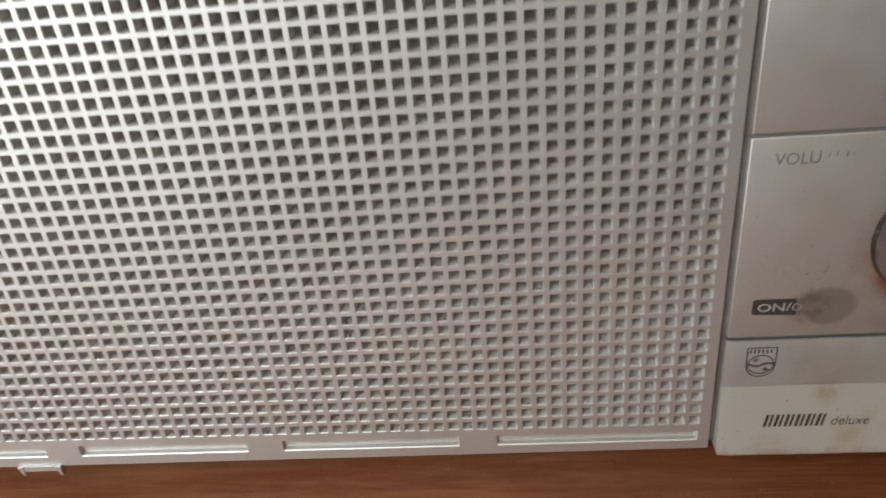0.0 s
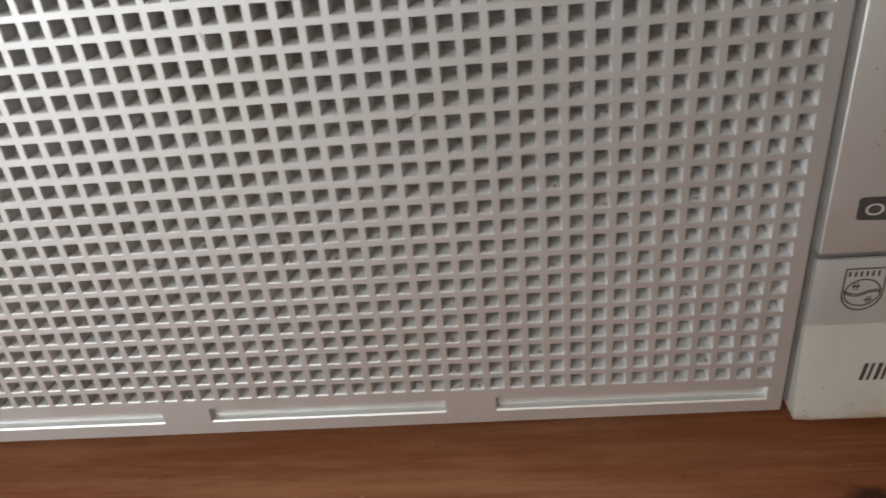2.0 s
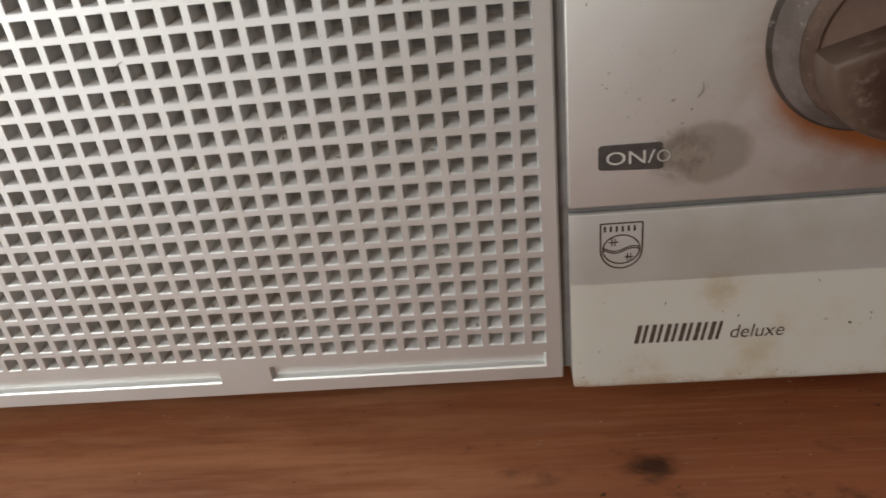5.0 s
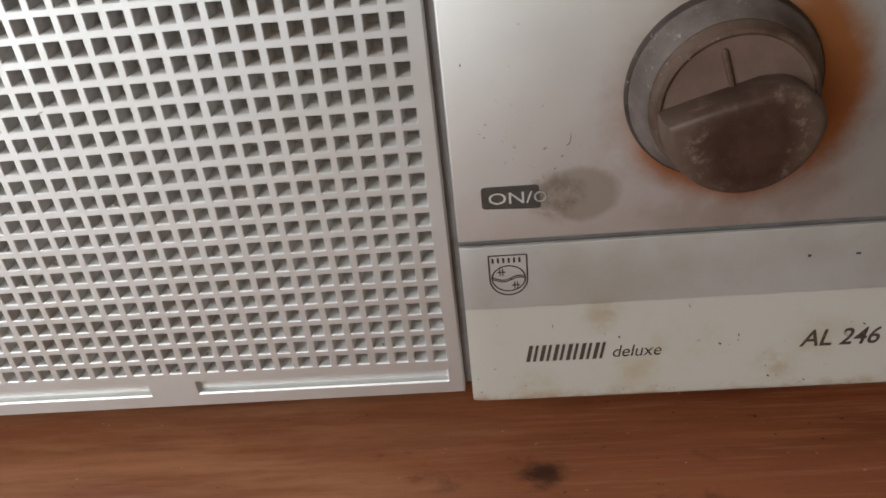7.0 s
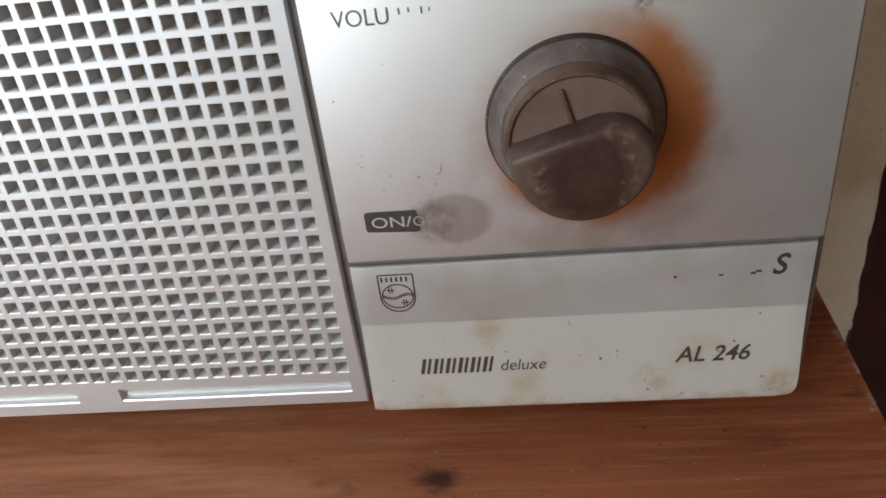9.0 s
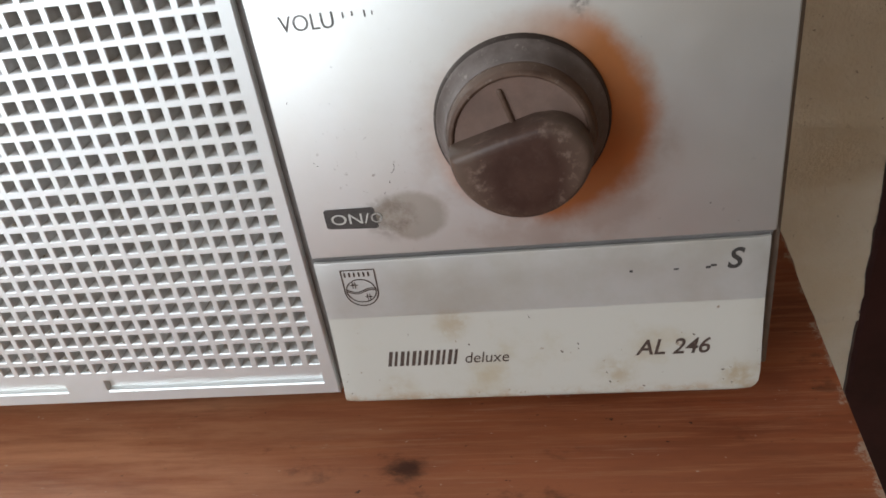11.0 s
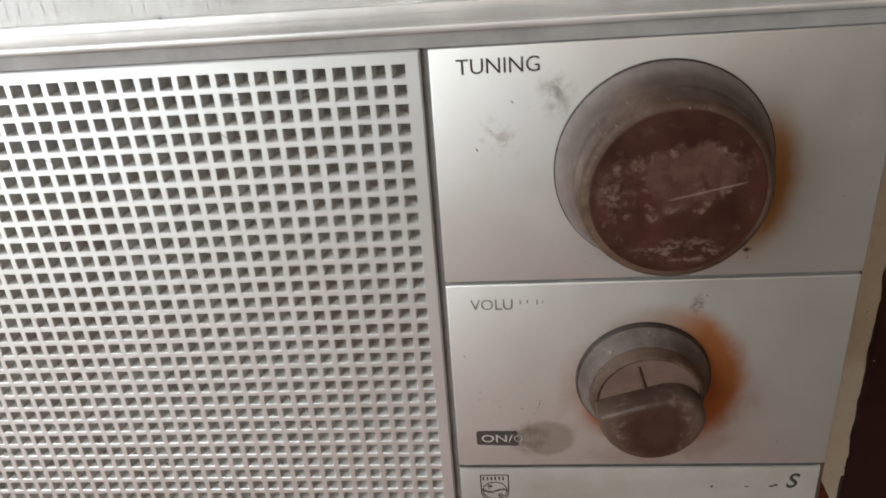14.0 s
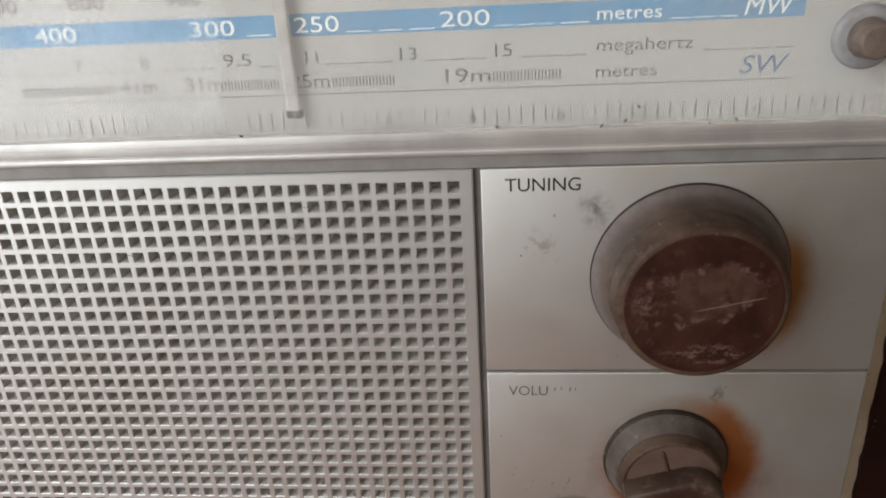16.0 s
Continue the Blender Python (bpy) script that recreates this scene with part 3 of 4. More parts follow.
def build_grille():
    rng = random.Random(4)
    verts, faces, inner = [], [], []

    def quad(*p):
        k = len(verts)
        verts.extend(p)
        faces.append((k, k + 1, k + 2, k + 3))

    h = PITCH / 2
    for c in range(COLS):
        for r in range(ROWS):
            x, z = -0.39 - c * PITCH, ZB + r * PITCH
            jx, jz, js = rng.uniform(-0.003, 0.003), rng.uniform(-0.003, 0.003), rng.uniform(-0.003, 0.003)

            def square(s, y, dx=jx, dz=jz):
                return [(x - s + dx, y, z - s + dz), (x + s + dx, y, z - s + dz), (x + s + dx, y, z + s + dz), (x - s + dx, y, z + s + dz)]

            a, b, d, e = square(h, 0, 0, 0), square(0.106 + js, 0), square(0.094 + js, 0.02), square(0.087, 0.33)
            # the lower lip of each hole has a wider, shinier chamfer
            for i in (0, 1):
                b[i] = (b[i][0], b[i][1], b[i][2] - 0.006)
                d[i] = (d[i][0], 0.016, d[i][2] - 0.003)
            for p, q, inside in ((a, b, 0), (b, d, 0), (d, e, 1)):
                for i in range(4):
                    j = (i + 1) % 4
                    quad(p[i], p[j], q[j], q[i])
                    if inside:
                        inner.append(len(faces) - 1)
    gx0, gx1 = -0.39 - (COLS - 1) * PITCH - h, -0.39 + h
    gz0, gz1 = ZB - h, ZB + (ROWS - 1) * PITCH + h
    x0, x1, z0, z1, b = X_LEFT, -0.065, 0.025, 10.7, 0.025

    def flat(xa, xb, za, zb):
        quad((xa, 0, za), (xb, 0, za), (xb, 0, zb), (xa, 0, zb))

    flat(x0 + b, gx0, gz0, z1 - b)
    flat(gx1, x1 - b, gz0, z1 - b)
    flat(gx0, gx1, gz1, z1 - b)
    ra, rb = 0.26, 0.52
    flat(x0 + b, x1 - b, rb, gz0)
    flat(x0 + b, x1 - b, z0 + b, ra)
    cuts = [(-4.33 - 4.5 * k, -0.3 - 4.5 * k + (-0.3 if k else 0.0)) for k in range(4)]
    cuts[3] = (x0 + 0.35, cuts[3][1])
    at = x1 - b
    for xa, xb in cuts:
        flat(xb, at, ra, rb)
        at = xa
        dp, s, t = 0.1, 0.03, 0.03
        o = [(xa, 0, ra), (xb, 0, ra), (xb, 0, rb), (xa, 0, rb)]
        n = [(xa + s, dp, ra + 0.05), (xb - t, dp, ra + 0.05), (xb - t, dp, rb - 0.02), (xa + s, dp, rb - 0.02)]
        m = [(xa + 0.012, 0.02, ra + 0.025), (xb - 0.012, 0.02, ra + 0.025), (xb - 0.012, 0.02, rb - 0.008), (xa + 0.012, 0.02, rb - 0.008)]
        for p, q in ((o, m), (m, n)):
            for i in range(4):
                j = (i + 1) % 4
                quad(p[i], p[j], q[j], q[i])
        quad(*n)
    flat(x0 + b, at, ra, rb)
    # rounded outer edges
    o = [(x0 + b, 0, z0 + b), (x1 - b, 0, z0 + b), (x1 - b, 0, z1 - b), (x0 + b, 0, z1 - b)]
    m = [(x0, b, z0), (x1, b, z0), (x1, b, z1), (x0, b, z1)]
    e = [(x, 0.4, z) for x, _, z in m]
    for p, q in ((m, o), (e, m)):
        for i in range(4):
            j = (i + 1) % 4
            quad(p[i], p[j], q[j], q[i])
    # the bottom rail sags a little towards the far end
    verts = [(x, y, z + 0.0075 * x * max(0.0, 0.62 - z) / 0.62) for x, y, z in verts]
    ob = raw_part("grille", verts, faces, M_GRILLE, radio, "silver-grey grille with square holes")
    ob.data.materials.append(M_HOLE)
    for i in inner:
        ob.data.polygons[i].material_index = 1
    bm = bmesh.new()
    part("speaker_cloth", box(bm, X_LEFT + 0.05, -0.1, 0.335, 0.4, 0.6, 10.6), M_CLOTH, radio, "dusty grey cloth behind the holes")
    bm = bmesh.new()
    part("chassis", box(bm, -0.2, 6.8, 0.11, 0.5, 0.15, 10.72), M_CHASSIS, radio, "grey plastic behind the joints")
    # a small clip at the foot of the grille
    bm = bmesh.new()
    box(bm, -14.75, -14.0, -0.06, 0.25, -0.16, 0.0, 0.015)
    for x in (-14.84, -13.98):
        made = prism([(x, -0.02), (x - 0.03, -0.02), (x + 0.07, -0.26), (x + 0.11, -0.26), (x + 0.1, -0.02)], -0.08, 0.1, 0.01)
        me = bpy.data.meshes.new("spur")
        made.to_mesh(me)
        made.free()
        bm.from_mesh(me)
        bpy.data.meshes.remove(me)
    part("foot_clip", bm, M_GRILLE, radio, "small broken foot clip")


build_grille()


def plate(name, x0, x1, z0, z1, mat, label):
    bm = bmesh.new()
    box(bm, x0, x1, 0, 0.45, z0, z1, 0.03, 3)
    return smooth_by_angle(part(name, bm, mat, radio, label), 50)


tuning_panel = plate("tuning_panel", 0.055, 6.83, 6.79, 10.7, M_TUNING_PANEL, "stained silver tuning panel")
volume_panel = plate("volume_panel", 0.055, 6.82, 2.78, 6.73, M_VOLUME_PANEL, "silver volume panel with orange stains round the knob")


def build_name_panel():
    bm = bmesh.new()
    prof = [(0.05, 2.69), (0.012, 2.68), (0.0, 2.65), (0.0, 2.2), (0.0, 1.75), (-0.002, 1.6), (-0.02, 1.35), (-0.05, 1.0), (-0.095, 0.65), (-0.142, 0.3), (-0.166, 0.12), (-0.176, 0.05), (-0.172, 0.0), (-0.15, -0.036), (-0.1, -0.05), (0.3, -0.05)]
    nx = 40
    rows = []
    for y, z in prof:
        a, b = 0.06, 6.755
        if z < 0.23:
            b -= 0.28 - math.sqrt(max(0.28**2 - (0.23 - z) ** 2, 0))
        if z < 0.04:
            a += 0.09 - math.sqrt(max(0.09**2 - (0.04 - z) ** 2, 0))
        row = []
        for i in range(nx + 1):
            x = a + (b - a) * i / nx
            side = min(x - a, b - x)
            row.append(bm.verts.new((x, y + (0.02 if side < 1e-6 else 0), z)))
        rows.append([bm.verts.new((a, 0.45, z))] + row + [bm.verts.new((b, 0.45, z))])
    for a, b in zip(rows, rows[1:]):
        for i in range(nx + 2):
            bm.faces.new((a[i], a[i + 1], b[i + 1], b[i]))
    ob = part("name_panel", bm, M_NAME_PANEL, radio, "grey and off-white grimy name panel")
    return smooth_by_angle(ob, 50)


name_panel = build_name_panel()

# printed marks on the panels
Y = -0.006
lettering("tuning_word", "TUNING", 0.46, 1.69, 10.3, 10.53, Y, M_INK, tuning_panel)
lettering("volume_word", "VOLU", 0.46, 1.18, 6.24, 6.45, Y, M_FADED_INK, volume_panel, label="half worn-off lettering")
bars("worn_letter_trace", [(1.3, 1.32, 6.34, 6.42), (1.42, 1.44, 6.36, 6.42), (1.58, 1.6, 6.33, 6.42), (1.68, 1.695, 6.35, 6.4)], Y, M_FADED_INK, volume_panel)


def build_switch_label():
    out = []
    for cx, cz, a0 in ((0.485, 3.33, 180), (1.15, 3.3, 270), (1.13, 3.58, 20), (0.485, 3.58, 90)):
        for k in range(5):
            a = radians(a0 + k * 22.5)
            out.append((cx + 0.06 * math.cos(a), cz + 0.04 * math.sin(a)))
    verts = [(x, Y, z) for x, z in out]
    raw_part("switch_label", verts, [tuple(range(len(verts)))], M_LABEL, volume_panel, "dark half worn-off label")
    lettering("switch_word", "ON/", 0.52, 1.1, 3.36, 3.53, Y * 2, M_LABEL_TEXT, volume_panel)
    smear = [(1.12 + 0.15 * math.cos(a) * (1 + 0.2 * math.sin(5 * a)), Y * 0.8, 3.44 + 0.115 * math.sin(a) * (1 + 0.15 * math.cos(7 * a))) for a in (i * math.pi / 12 for i in range(24))]
    raw_part("label_smear", smear, [tuple(range(24))], M_SMEAR, volume_panel, "brown rubbed end of the label")
    lettering("worn_letter", "O", 1.12, 1.29, 3.36, 3.52, Y * 2, M_WORN_TEXT, volume_panel, label="worn-off letter")


build_switch_label()
lettering("faded_letter", "S", 6.18, 6.41, 2.2, 2.54, Y, M_INK, name_panel, shear=0.2, bold=0.02)
bars("worn_letter_trace", [(4.8, 4.845, 2.21, 2.25), (5.43, 5.5, 2.21, 2.24), (5.88, 5.95, 2.21, 2.25), (5.95, 6.03, 2.24, 2.28)], Y, M_INK, name_panel)


def panel_y(z):
    """The front of the name panel at a height."""
    return -0.05 - (1.0 - z) * 0.131 - 0.006


def slanted(ob):
    for v in ob.data.vertices:
        v.co.y = panel_y(v.co.z / CM) * CM
    return ob


# the maker's word as plain slanted strokes, then the plain words
strokes = []
for k in range(6):
    xa = 0.9 + k * 0.197
    strokes += [(xa, xa + 0.06, 0.665, 0.945), (xa + 0.1, xa + 0.145, 0.665, 0.945)]
fixed = []
for x0, x1, z0, z1 in strokes:
    d = 0.22 * (z0 - 0.665)
    fixed.append((x0 + d, x1 + d, z0, z1))
for f in fixed:
    slanted(bars("maker_stroke", [f], Y, M_BROWN_INK, name_panel, "", 0.22))
slanted(lettering("grade_word", "deluxe", 2.19, 2.9, 0.68, 0.88, Y, M_BROWN_INK, name_panel, shear=0.2))
slanted(lettering("model_word", "AL 246", 4.87, 6.0, 0.7, 0.97, Y, M_BROWN_INK, name_panel, shear=0.25, bold=0.015))


def build_shield():
    """The maker's shield: a line outline with a disc, two waves and two crosses."""
    rects_v, rects_f = [], []

    def stroke(points, w):
        for (xa, za), (xb, zb) in zip(points, points[1:]):
            l = math.hypot(xb - xa, zb - za) or 1
            nx, nz = -(zb - za) / l * w / 2, (xb - xa) / l * w / 2
            k = len(rects_v)
            rects_v.extend([(xa + nx, Y, za + nz), (xa - nx, Y, za - nz), (xb - nx, Y, zb - nz), (xb + nx, Y, zb + nz)])
            rects_f.append((k, k + 1, k + 2, k + 3))

    cx, cz, r = 0.72, 2.15, 0.255
    arc = [(cx + (r + 0.01) * math.cos(a), cz - 0.01 + (r + 0.02) * math.sin(a)) for a in (math.pi + math.pi * k / 20 for k in range(21))]
    stroke([(0.455, 2.54)] + arc + [(0.985, 2.54)], 0.022)
    stroke([(0.455, 2.54), (0.985, 2.54)], 0.022)
    stroke([(cx + 0.235 * math.cos(a), cz + 0.215 * math.sin(a)) for a in (2 * math.pi * k / 28 for k in range(29))], 0.02)
    for dz in (0.0, 0.03):
        stroke([(cx - 0.23 + 0.46 * k / 16, cz - 0.02 + dz + 0.035 * math.sin(2 * math.pi * k / 16 + 2.6)) for k in range(17)], 0.018)
    for px, pz in ((cx - 0.1, cz + 0.11), (cx + 0.1, cz - 0.12)):
        stroke([(px - 0.06, pz), (px + 0.06, pz)], 0.018)
        stroke([(px - 0.02, pz - 0.06), (px - 0.02, pz + 0.06)], 0.015)
        stroke([(px + 0.02, pz - 0.06), (px + 0.02, pz + 0.06)], 0.015)
    for k in range(6):
        x = 0.51 + k * 0.075
        stroke([(x, 2.415), (x, 2.5)], 0.03)
    raw_part("shield_mark", rects_v, rects_f, M_BROWN_INK, name_panel, "brown line-drawn shield emblem")


build_shield()


# ---- knobs ----
def build_knobs():
    x, z = 3.54, 8.725
    bm = lathe(x, z, [(1.2, 0.1), (1.25, -0.025), (1.62, -0.03), (1.64, -0.05), (1.637, -0.075), (1.615, -0.11), (1.575, -0.16), (1.53, -0.22), (1.49, -0.29), (1.46, -0.37), (1.435, -0.46), (1.415, -0.56)], 96)
    tuning = smooth_by_angle(part("tuning_knob", bm, M_TUNING_SKIRT, radio, "brown smoky plastic tuning knob"))
    # a ring added to draw the shaded gap under the skirt
    bm = lathe(x, z, [(1.5, 0.05), (1.658, 0.03), (1.66, -0.03), (1.645, -0.045), (1.63, -0.04)], 96)
    smooth_by_angle(part("rim", bm, M_RIM_SHADE, tuning, "dark ring for the shade round the skirt"))
    bm = lathe(x, z, [(1.38, -0.4), (1.416, -0.555), (1.408, -0.6), (1.392, -0.75), (1.368, -0.99), (1.35, -1.045), (1.31, -1.085), (1.26, -1.102), (1.2, -1.106), (0, -1.106)], 96)
    smooth_by_angle(part("barrel", bm, M_KNOB, tuning, "brown plastic barrel"))
    bm = lathe(x, z, [(1.24, -1.1), (1.23, -1.106), (1.2, -1.11), (0.6, -1.112), (0, -1.112)], 72)
    part("cap", bm, M_TUNING_FACE, tuning, "dark cap with peeling foil", True)

    x, z = 3.42, 4.755
    bm = lathe(x, z, [(0.9, 0.1), (1.17, 0.05), (1.172, -0.02), (1.16, -0.07), (1.135, -0.1), (1.125, -0.105), (1.0, -0.1)], 96)
    skirt = smooth_by_angle(part("volume_knob", bm, M_RIM_SHADE, radio, "grimy volume knob with a flat grip"))
    bm = lathe(x, z, [(1.13, -0.09), (1.13, -0.104), (1.12, -0.125), (1.09, -0.16), (1.05, -0.22), (1.01, -0.3), (0.985, -0.38), (0.965, -0.45), (0.94, -0.44)], 96)
    smooth_by_angle(part("collar", bm, M_SKIRT, skirt, "scratched grey sloping collar"))
    R = 0.9
    bm = lathe(x, z, [(0.93, -0.36), (0.963, -0.44), (0.945, -0.52), (0.925, -0.62), (0.915, -0.65), (0.9, -0.665), (0.885, -0.665), (0.87, -0.65), (0.865, -0.635), (0.0, -0.635)], 96)
    smooth_by_angle(part("barrel", bm, M_KNOB, skirt, "brown plastic barrel"))
    tilt, cut = radians(107), 0.29
    disc = [Vector((math.cos(i * math.pi / 48), math.sin(i * math.pi / 48))) * (R - 0.005) for i in range(96)]

    def trimmed(outline, angle, far, sign=1):
        n, kept = Vector((math.cos(angle), math.sin(angle))), []
        for p, q in zip(outline, outline[1:] + outline[:1]):
            a, b = sign * (p.dot(n) - far), sign * (q.dot(n) - far)
            if a <= 0:
                kept.append(p)
            if a * b < 0:
                kept.append(p.lerp(q, a / (a - b)))
        return kept

    outline = trimmed(disc, tilt, cut)
    for angle, far in ((92, 0.36), (80, 0.44), (68, 0.52), (56, 0.6), (44, 0.68), (32, 0.755), (20, 0.82), (8, 0.865)):
        outline = trimmed(outline, radians(angle), far)
    mid = sum(outline, Vector((0, 0))) / len(outline)
    bm, rings = bmesh.new(), []
    for k, y in ((1.0, -0.6), (1.0, -0.9), (0.992, -0.97), (0.97, -1.03), (0.93, -1.07), (0.88, -1.087), (0.8, -1.092)):
        rings.append([bm.verts.new((x + q.x, y, z + q.y)) for q in (mid + (p - mid) * k for p in outline)])
    for lo, hi in zip(rings, rings[1:]):
        for i in range(len(lo)):
            j = (i + 1) % len(lo)
            bm.faces.new((lo[i], lo[j], hi[j], hi[i]))
    bm.faces.new(rings[-1])
    smooth_by_angle(part("grip", bm, M_VOLUME_FACE, skirt, "dark worn grip face"), 50)
    # a low rounded lip round the ledge
    bm = lathe(x, z, [(0.9, -0.6), (0.9, -0.66), (0.885, -0.675), (0.865, -0.675), (0.845, -0.66), (0.835, -0.636)], 96)
    smooth_by_angle(part("lip", bm, M_KNOB, skirt, "brown rounded lip"), 60)
    bm = lathe(x, z, [(0.85, -0.62), (0.85, -0.645), (0.0, -0.642)], 72)
    part("ledge", bm, M_LEDGE, skirt, "tan worn ledge")
    # pointer rib across the ledge
    bm = bmesh.new()
    box(bm, -0.036, 0.036, -0.685, -0.6, cut - 0.05, 0.74, 0.03, 3)
    turn = Matrix.Translation((x, 0, z)) @ Matrix.Rotation(-(tilt - math.pi / 2), 4, "Y")
    bmesh.ops.transform(bm, matrix=turn, verts=bm.verts)
    smooth_by_angle(part("pointer_rib", bm, M_KNOB, skirt))


build_knobs()


# ---- dial ----
def build_dial():
    bm = bmesh.new()
    dial = part("dial_plate", box(bm, X_LEFT, 6.8, 0.38, 0.42, 11.2, 14.75), M_DIAL, radio, "cream dial plate with printed scales")
    y = 0.374
    bars("blue_band", [(-17.5, 4.98, 12.87, 13.22)], y, M_BLUE_INK, dial)
    y2 = 0.368
    for word, a, b in (("400", -7.13, -6.43), ("300", -4.52, -3.79), ("250", -2.81, -2.1), ("200", -0.5, 0.27)):
        lettering("wavelength_number", word, a, b, 12.93, 13.17, y2, M_WHITE_INK, dial)
    lettering("metres_word", "metres", 1.91, 2.88, 12.94, 13.14, y2, M_WHITE_INK, dial)
    lettering("band_word", "MW", 4.1, 4.82, 12.92, 13.19, y2, M_WHITE_INK, dial, shear=0.2)
    bars("band_dashes", [(a, b, 12.91, 12.925) for a, b in ((0.35, 0.62), (0.7, 0.95), (1.02, 1.25), (1.35, 1.8), (3.0, 3.3), (3.38, 3.68), (3.75, 4.0), (-2.0, -1.6), (-1.5, -1.1), (-1.0, -0.6), (-3.6, -3.2))], y2, M_WHITE_INK, dial)
    for word, a, b in (("7", -6.58, -6.46), ("8", -5.46, -5.32), ("9.5", -4.06, -3.6), ("11", -2.7, -2.5), ("13", -1.17, -0.9), ("15", 0.34, 0.61)):
        lettering("frequency_number", word, a, b, 12.44, 12.64, y, M_DIAL_INK, dial)
    lettering("megahertz_word", "megahertz", 1.92, 3.39, 12.46, 12.66, y, M_DIAL_INK, dial)
    dash = []
    for a, b, k in ((-8.2, -6.7, 3), (-6.35, -5.55, 3), (-5.2, -4.15, 3), (-3.5, -2.8, 2), (-2.4, -1.25, 3), (-0.8, 0.25, 3), (0.7, 1.8, 3), (3.5, 4.94, 4)):
        w = (b - a) / k
        dash += [(a + i * w + 0.03, a + (i + 1) * w - 0.04, 12.415, 12.43) for i in range(k)]
    bars("scale_dashes", dash, y, M_DIAL_INK, dial)
    for word, a, b in (("41m", -5.88, -5.25), ("31m", -4.76, -4.14), ("25m", -3.0, -2.35), ("19m", -0.46, 0.26)):
        lettering("metre_band_number", word, a, b, 12.05, 12.28, y, M_DIAL_INK, dial)
    hatch = []
    for a, b in ((-7.6, -6.0), (-4.1, -3.15), (-2.3, -1.23), (0.3, 1.43)):
        k = int((b - a) / 0.055)
        hatch += [(a + i * 0.055, a + i * 0.055 + 0.022, 12.05, 12.21) for i in range(k)]
    bars("band_hatching", hatch, y, M_DIAL_INK, dial)
    lettering("metres_word", "metres", 1.92, 2.86, 12.06, 12.25, y, M_DIAL_INK, dial)
    lettering("band_word", "SW", 4.12, 4.84, 12.04, 12.32, y, M_BLUE_TEXT, dial, shear=0.2)
    bars("scale_line", [(-17.4, 4.96, 11.935, 11.95)], y, M_DIAL_INK, dial)
    for word, a, b in (("700", -7.9, -7.3), ("800", -6.45, -5.85), ("900", -4.85, -4.25)):
        lettering("frequency_number", word, a, b, 13.42, 13.62, y, M_DIAL_INK, dial)
    # pointer and window
    bm = bmesh.new()
    box(bm, -3.07, -2.83, 0.14, 0.24, 11.68, 14.4, 0.05)
    pointer = part("dial_pointer", bm, M_POINTER, radio, "grey plastic dial pointer")
    bm = bmesh.new()
    part("pointer_tip", box(bm, -3.08, -2.8, 0.13, 0.25, 11.6, 11.76, 0.05), M_RUBBER, pointer, "dark pointer tip")
    bm = bmesh.new()
    window = part("dial_window", box(bm, X_LEFT, 6.8, 0.0, 0.1, 11.3, 14.74), M_WINDOW, radio, "hazy scratched clear plastic dial window")
    window.visible_shadow = False
    step = 1.34 / 7
    for k in range(-46, 34):
        a = -0.03 + k * step
        bars("log_scale_tick", [(a - 0.009, a + 0.009, 11.47, 11.74)], -0.005, M_TICK, window)
    for word, a in (("5", -5.36), ("7", -2.68), ("8", -1.37), ("9", -0.03)):
        lettering("log_scale_number", word, a - 0.05, a + 0.05, 11.48, 11.62, -0.008, M_TICK, window)
    lettering("log_scale_number", "10", 1.21, 1.41, 11.48, 11.62, -0.008, M_TICK, window)
    bm = bmesh.new()
    part("trim_groove", box(bm, X_LEFT, 6.82, 0.03, 0.4, 10.715, 10.95), M_GROOVE, radio, "dull grey groove under the trim")
    prof = [(0.4, 10.935), (0.0, 10.935), (-0.035, 10.945), (-0.05, 10.965), (-0.05, 11.03), (-0.035, 11.055), (-0.02, 11.065), (-0.014, 11.075), (-0.018, 11.085), (-0.018, 11.2), (-0.01, 11.205), (-0.01, 11.215), (-0.016, 11.22), (-0.016, 11.33), (-0.01, 11.345), (0.06, 11.36), (0.4, 11.3)]
    smooth_by_angle(part("dial_trim", extrude_profile(prof, X_LEFT, 6.82), M_CHROME, radio, "worn silver ribbed trim strip"), 50)
    x, z = 5.76, 12.6
    bm = lathe(x, z, [(0.3, 0.1), (0.475, 0.0), (0.465, -0.05), (0.43, -0.08), (0.35, -0.1), (0.2, -0.11)], 48)
    knob = smooth_by_angle(part("band_knob", bm, M_BAND, radio, "small grey and brown band selector knob"))
    bm = lathe(x, z, [(0.3, -0.08), (0.285, -0.2), (0.26, -0.44), (0.22, -0.49), (0, -0.5)], 48)
    smooth_by_angle(part("stem", bm, M_STEM, knob, "worn brown stem"))


build_dial()


# ---- wear, chips and dust on the radio ----
def chips(name, places, y, material, parent, seed, size=0.03):
    """Small irregular flakes at (x, z)."""
    rng = random.Random(seed)
    for x, z in places:
        r = size * rng.uniform(0.5, 1.4)
        lean, k = rng.uniform(0, 6.28), 8
        pts = []
        for i in range(k):
            a = 2 * math.pi * i / k
            d = r * rng.uniform(0.55, 1.2)
            u, v = d * math.cos(a) * 1.5, d * math.sin(a) * 0.7
            pts.append((x + u * math.cos(lean) - v * math.sin(lean), y(z), z + u * math.sin(lean) + v * math.cos(lean)))
        raw_part(name, pts, [tuple(range(k))], material, parent)


def flat_y(z):
    return -0.005


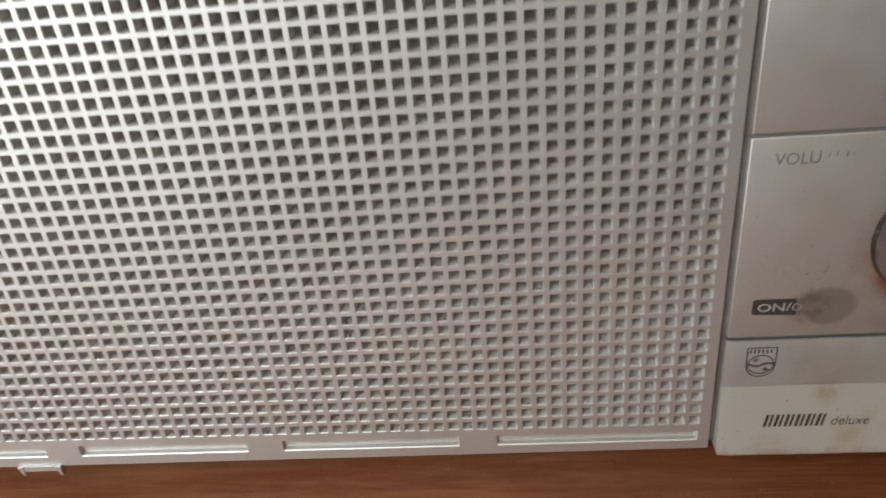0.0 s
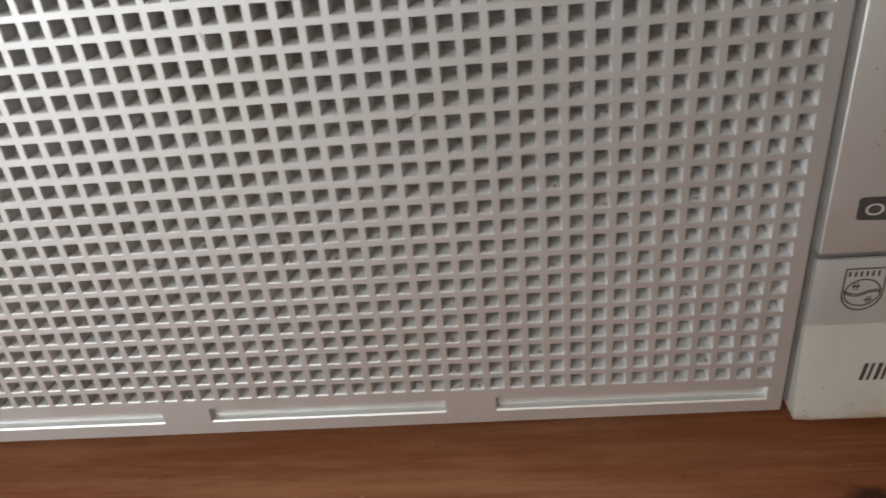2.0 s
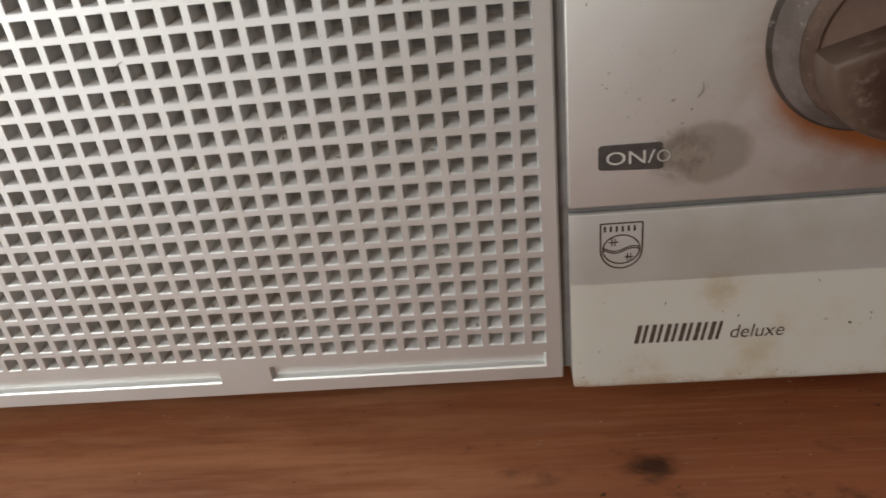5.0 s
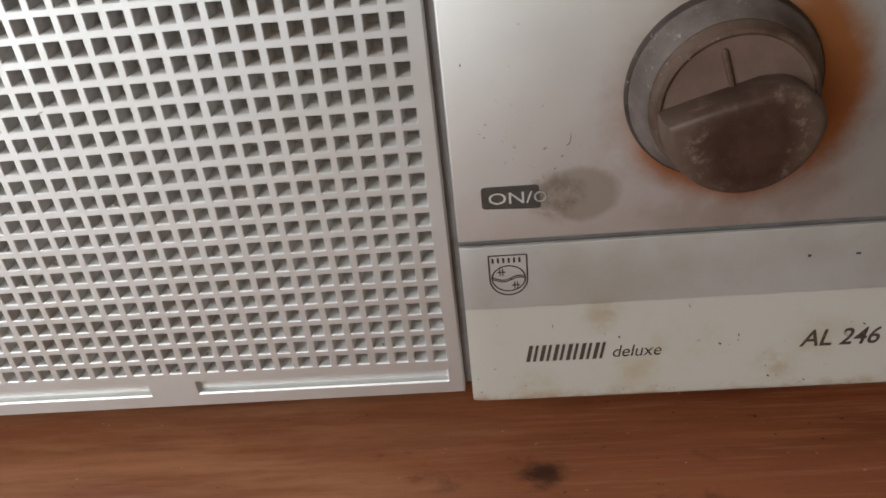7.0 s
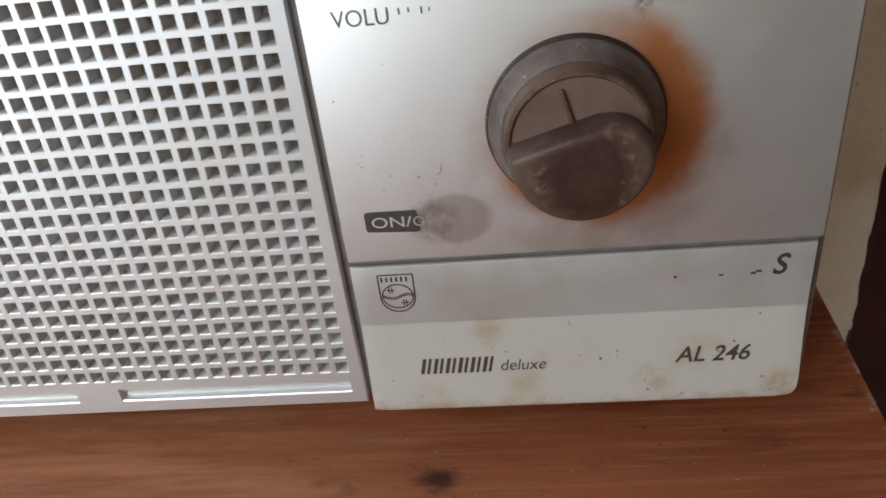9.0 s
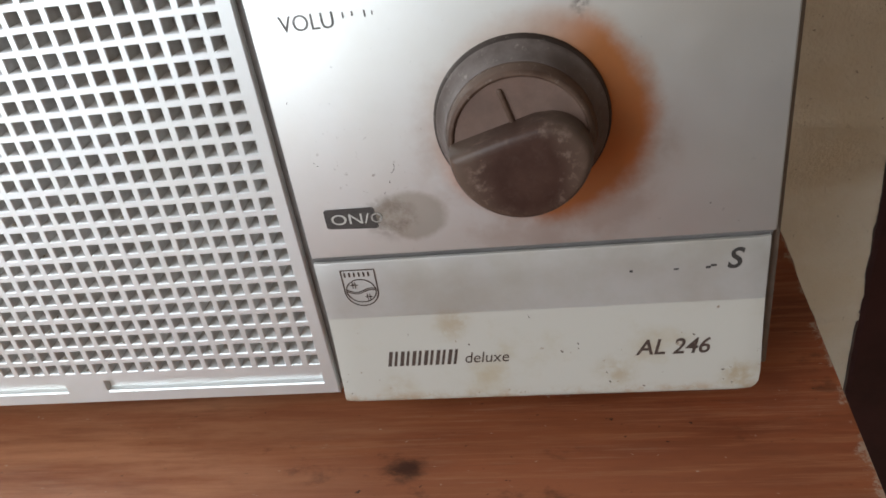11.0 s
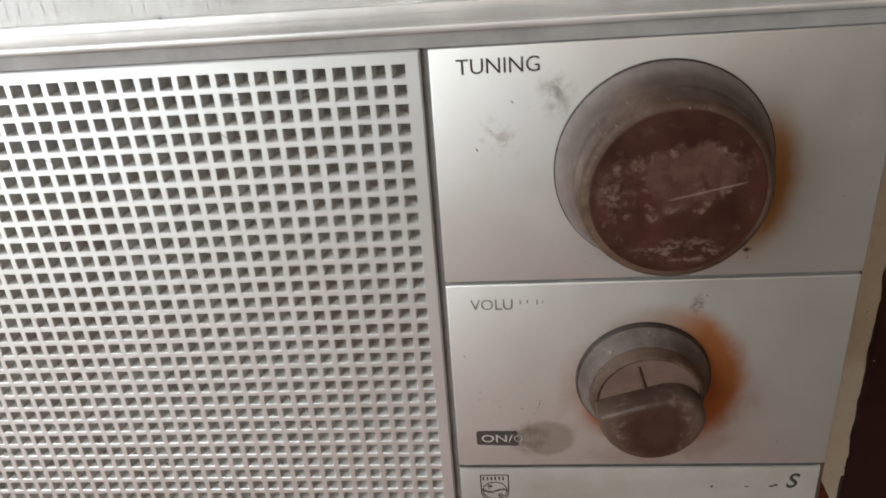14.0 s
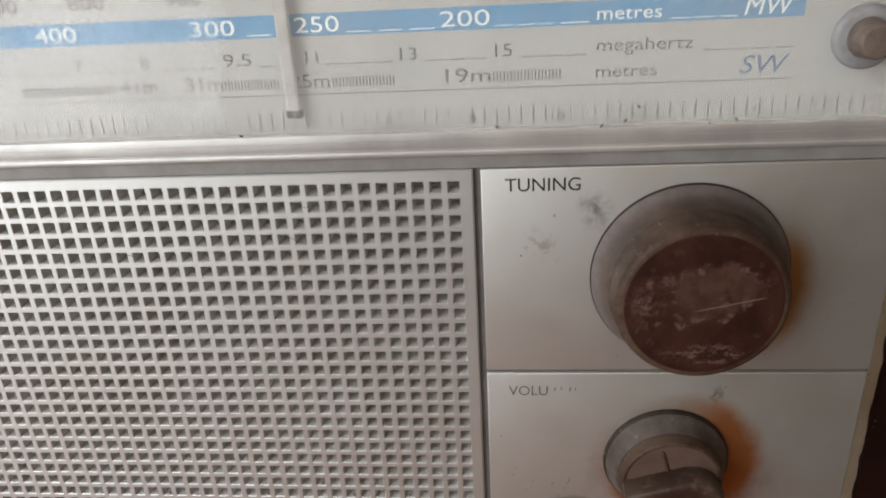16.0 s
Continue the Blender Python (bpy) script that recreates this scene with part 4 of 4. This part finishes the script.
chips("paint_chip", [(1.3, 1.24), (3.31, 1.45), (1.78, 1.42), (3.74, 0.82), (4.0, 0.95), (4.0, 0.86), (2.28, 1.02), (5.16, 1.34), (5.75, 1.03), (4.42, 0.4), (6.19, 0.38), (6.3, 0.42), (6.2, 0.2), (6.33, 0.14), (2.35, 0.1), (0.2, 0.16), (2.35, 1.5), (4.47, 0.22), (0.16, 0.4), (5.0, 0.12), (3.1, 0.08)], panel_y, M_BROWN_INK, name_panel, 5, 0.016)
chips("paint_chip", [(0.47, 4.38), (0.52, 4.33), (1.4, 3.83), (1.5, 4.0), (0.3, 5.3), (4.39, 6.42), (5.9, 3.3)], flat_y, M_LABEL, volume_panel, 8, 0.013)
chips("paint_chip", [(1.27, 9.85), (0.95, 9.41), (0.71, 9.12), (4.98, 7.11), (2.61, 7.25), (2.4, 7.12)], flat_y, M_LABEL, tuning_panel, 9, 0.018)
dial_window = bpy.data.objects["dial_window"]
chips("grime_spot", [(2.36, 11.44), (1.99, 11.37), (4.05, 11.41), (3.65, 11.37), (0.34, 11.4), (2.55, 11.66), (4.37, 11.62), (4.3, 11.58), (-3.84, 11.38)], lambda z: -0.01, M_LABEL, dial_window, 12, 0.035)


def hairs(name, places, y, material, parent, seed):
    """Short curved fibres lying on the front, as thin ribbons."""
    rng = random.Random(seed)
    for x, z, l, a in places:
        verts, faces, bend = [], [], rng.uniform(-1.5, 1.5)
        for i in range(7):
            t = i / 6
            b = radians(a) + bend * (t - 0.5)
            x, z = x + l / 6 * math.cos(b), z + l / 6 * math.sin(b)
            verts += [(x - 0.004 * math.sin(b), y, z + 0.004 * math.cos(b)), (x + 0.004 * math.sin(b), y, z - 0.004 * math.cos(b))]
            if i:
                faces.append((2 * i - 2, 2 * i - 1, 2 * i + 1, 2 * i))
        raw_part(name, verts, faces, material, parent)


hairs("fibre", [(1.52, 4.14, 0.16, 60), (1.28, 1.2, 0.09, 70), (3.3, 1.47, 0.07, 120)], -0.03, M_INK, radio, 2)
hairs("fibre", [(-3.3, 9.6, 0.3, -30), (-3.0, 10.1, 0.2, 20), (-6.1, 9.2, 0.25, 160), (-5.2, 5.0, 0.2, 40), (-9.1, 3.2, 0.25, -20), (-7.4, 6.1, 0.2, 100)], -0.006, M_LABEL, radio, 6)


def dust_in_holes():
    """Lumps of dust caught in some holes of the grille."""
    rng = random.Random(21)
    for k in range(46):
        c, r = rng.randrange(0, 46), rng.choice([rng.randrange(0, 12), rng.randrange(0, 33)])
        x, z = -0.39 - c * PITCH + rng.uniform(-0.05, 0.05), ZB + r * PITCH - 0.075
        bm = bmesh.new()
        bmesh.ops.create_icosphere(bm, subdivisions=1, radius=1)
        sx, sy, sz = rng.uniform(0.015, 0.04), rng.uniform(0.02, 0.05), rng.uniform(0.01, 0.022)
        for v in bm.verts:
            j = rng.uniform(0.7, 1.3)
            v.co = Vector((x + v.co.x * sx * j, 0.05 + v.co.y * sy * j, z + v.co.z * sz * j))
        part("dust_lump", bm, M_DUST, radio)


M_DUST = plain("brown_grey_dust", (0.3, 0.26, 0.2), 0.95, 0, 0.05, 0.6)
dust_in_holes()


def plaster_flecks():
    """Flecks of plaster left on the maroon paint along the ragged edge."""
    rng = random.Random(33)
    verts, faces = [], []
    for k in range(22):
        x, z = 13.08 + abs(rng.gauss(0, 0.12)), rng.uniform(-4, 14)
        r, n = rng.uniform(0.008, 0.026), len(verts)
        ring = [(x + r * rng.uniform(0.4, 1.1) * math.cos(a), 10.94, z + 1.5 * r * rng.uniform(0.4, 1.1) * math.sin(a)) for a in (2 * math.pi * i / 7 for i in range(7))]
        verts += ring + [(x, 10.9, z)]
        faces += [(n + i, n + (i + 1) % 7, n + 7) for i in range(7)]
    ob = raw_part("plaster_fleck", verts, faces, M_PLASTER)
    return tagged(ob, "flecks of cream plaster on the maroon paint", "plaster", kind="stuff")


plaster_flecks()
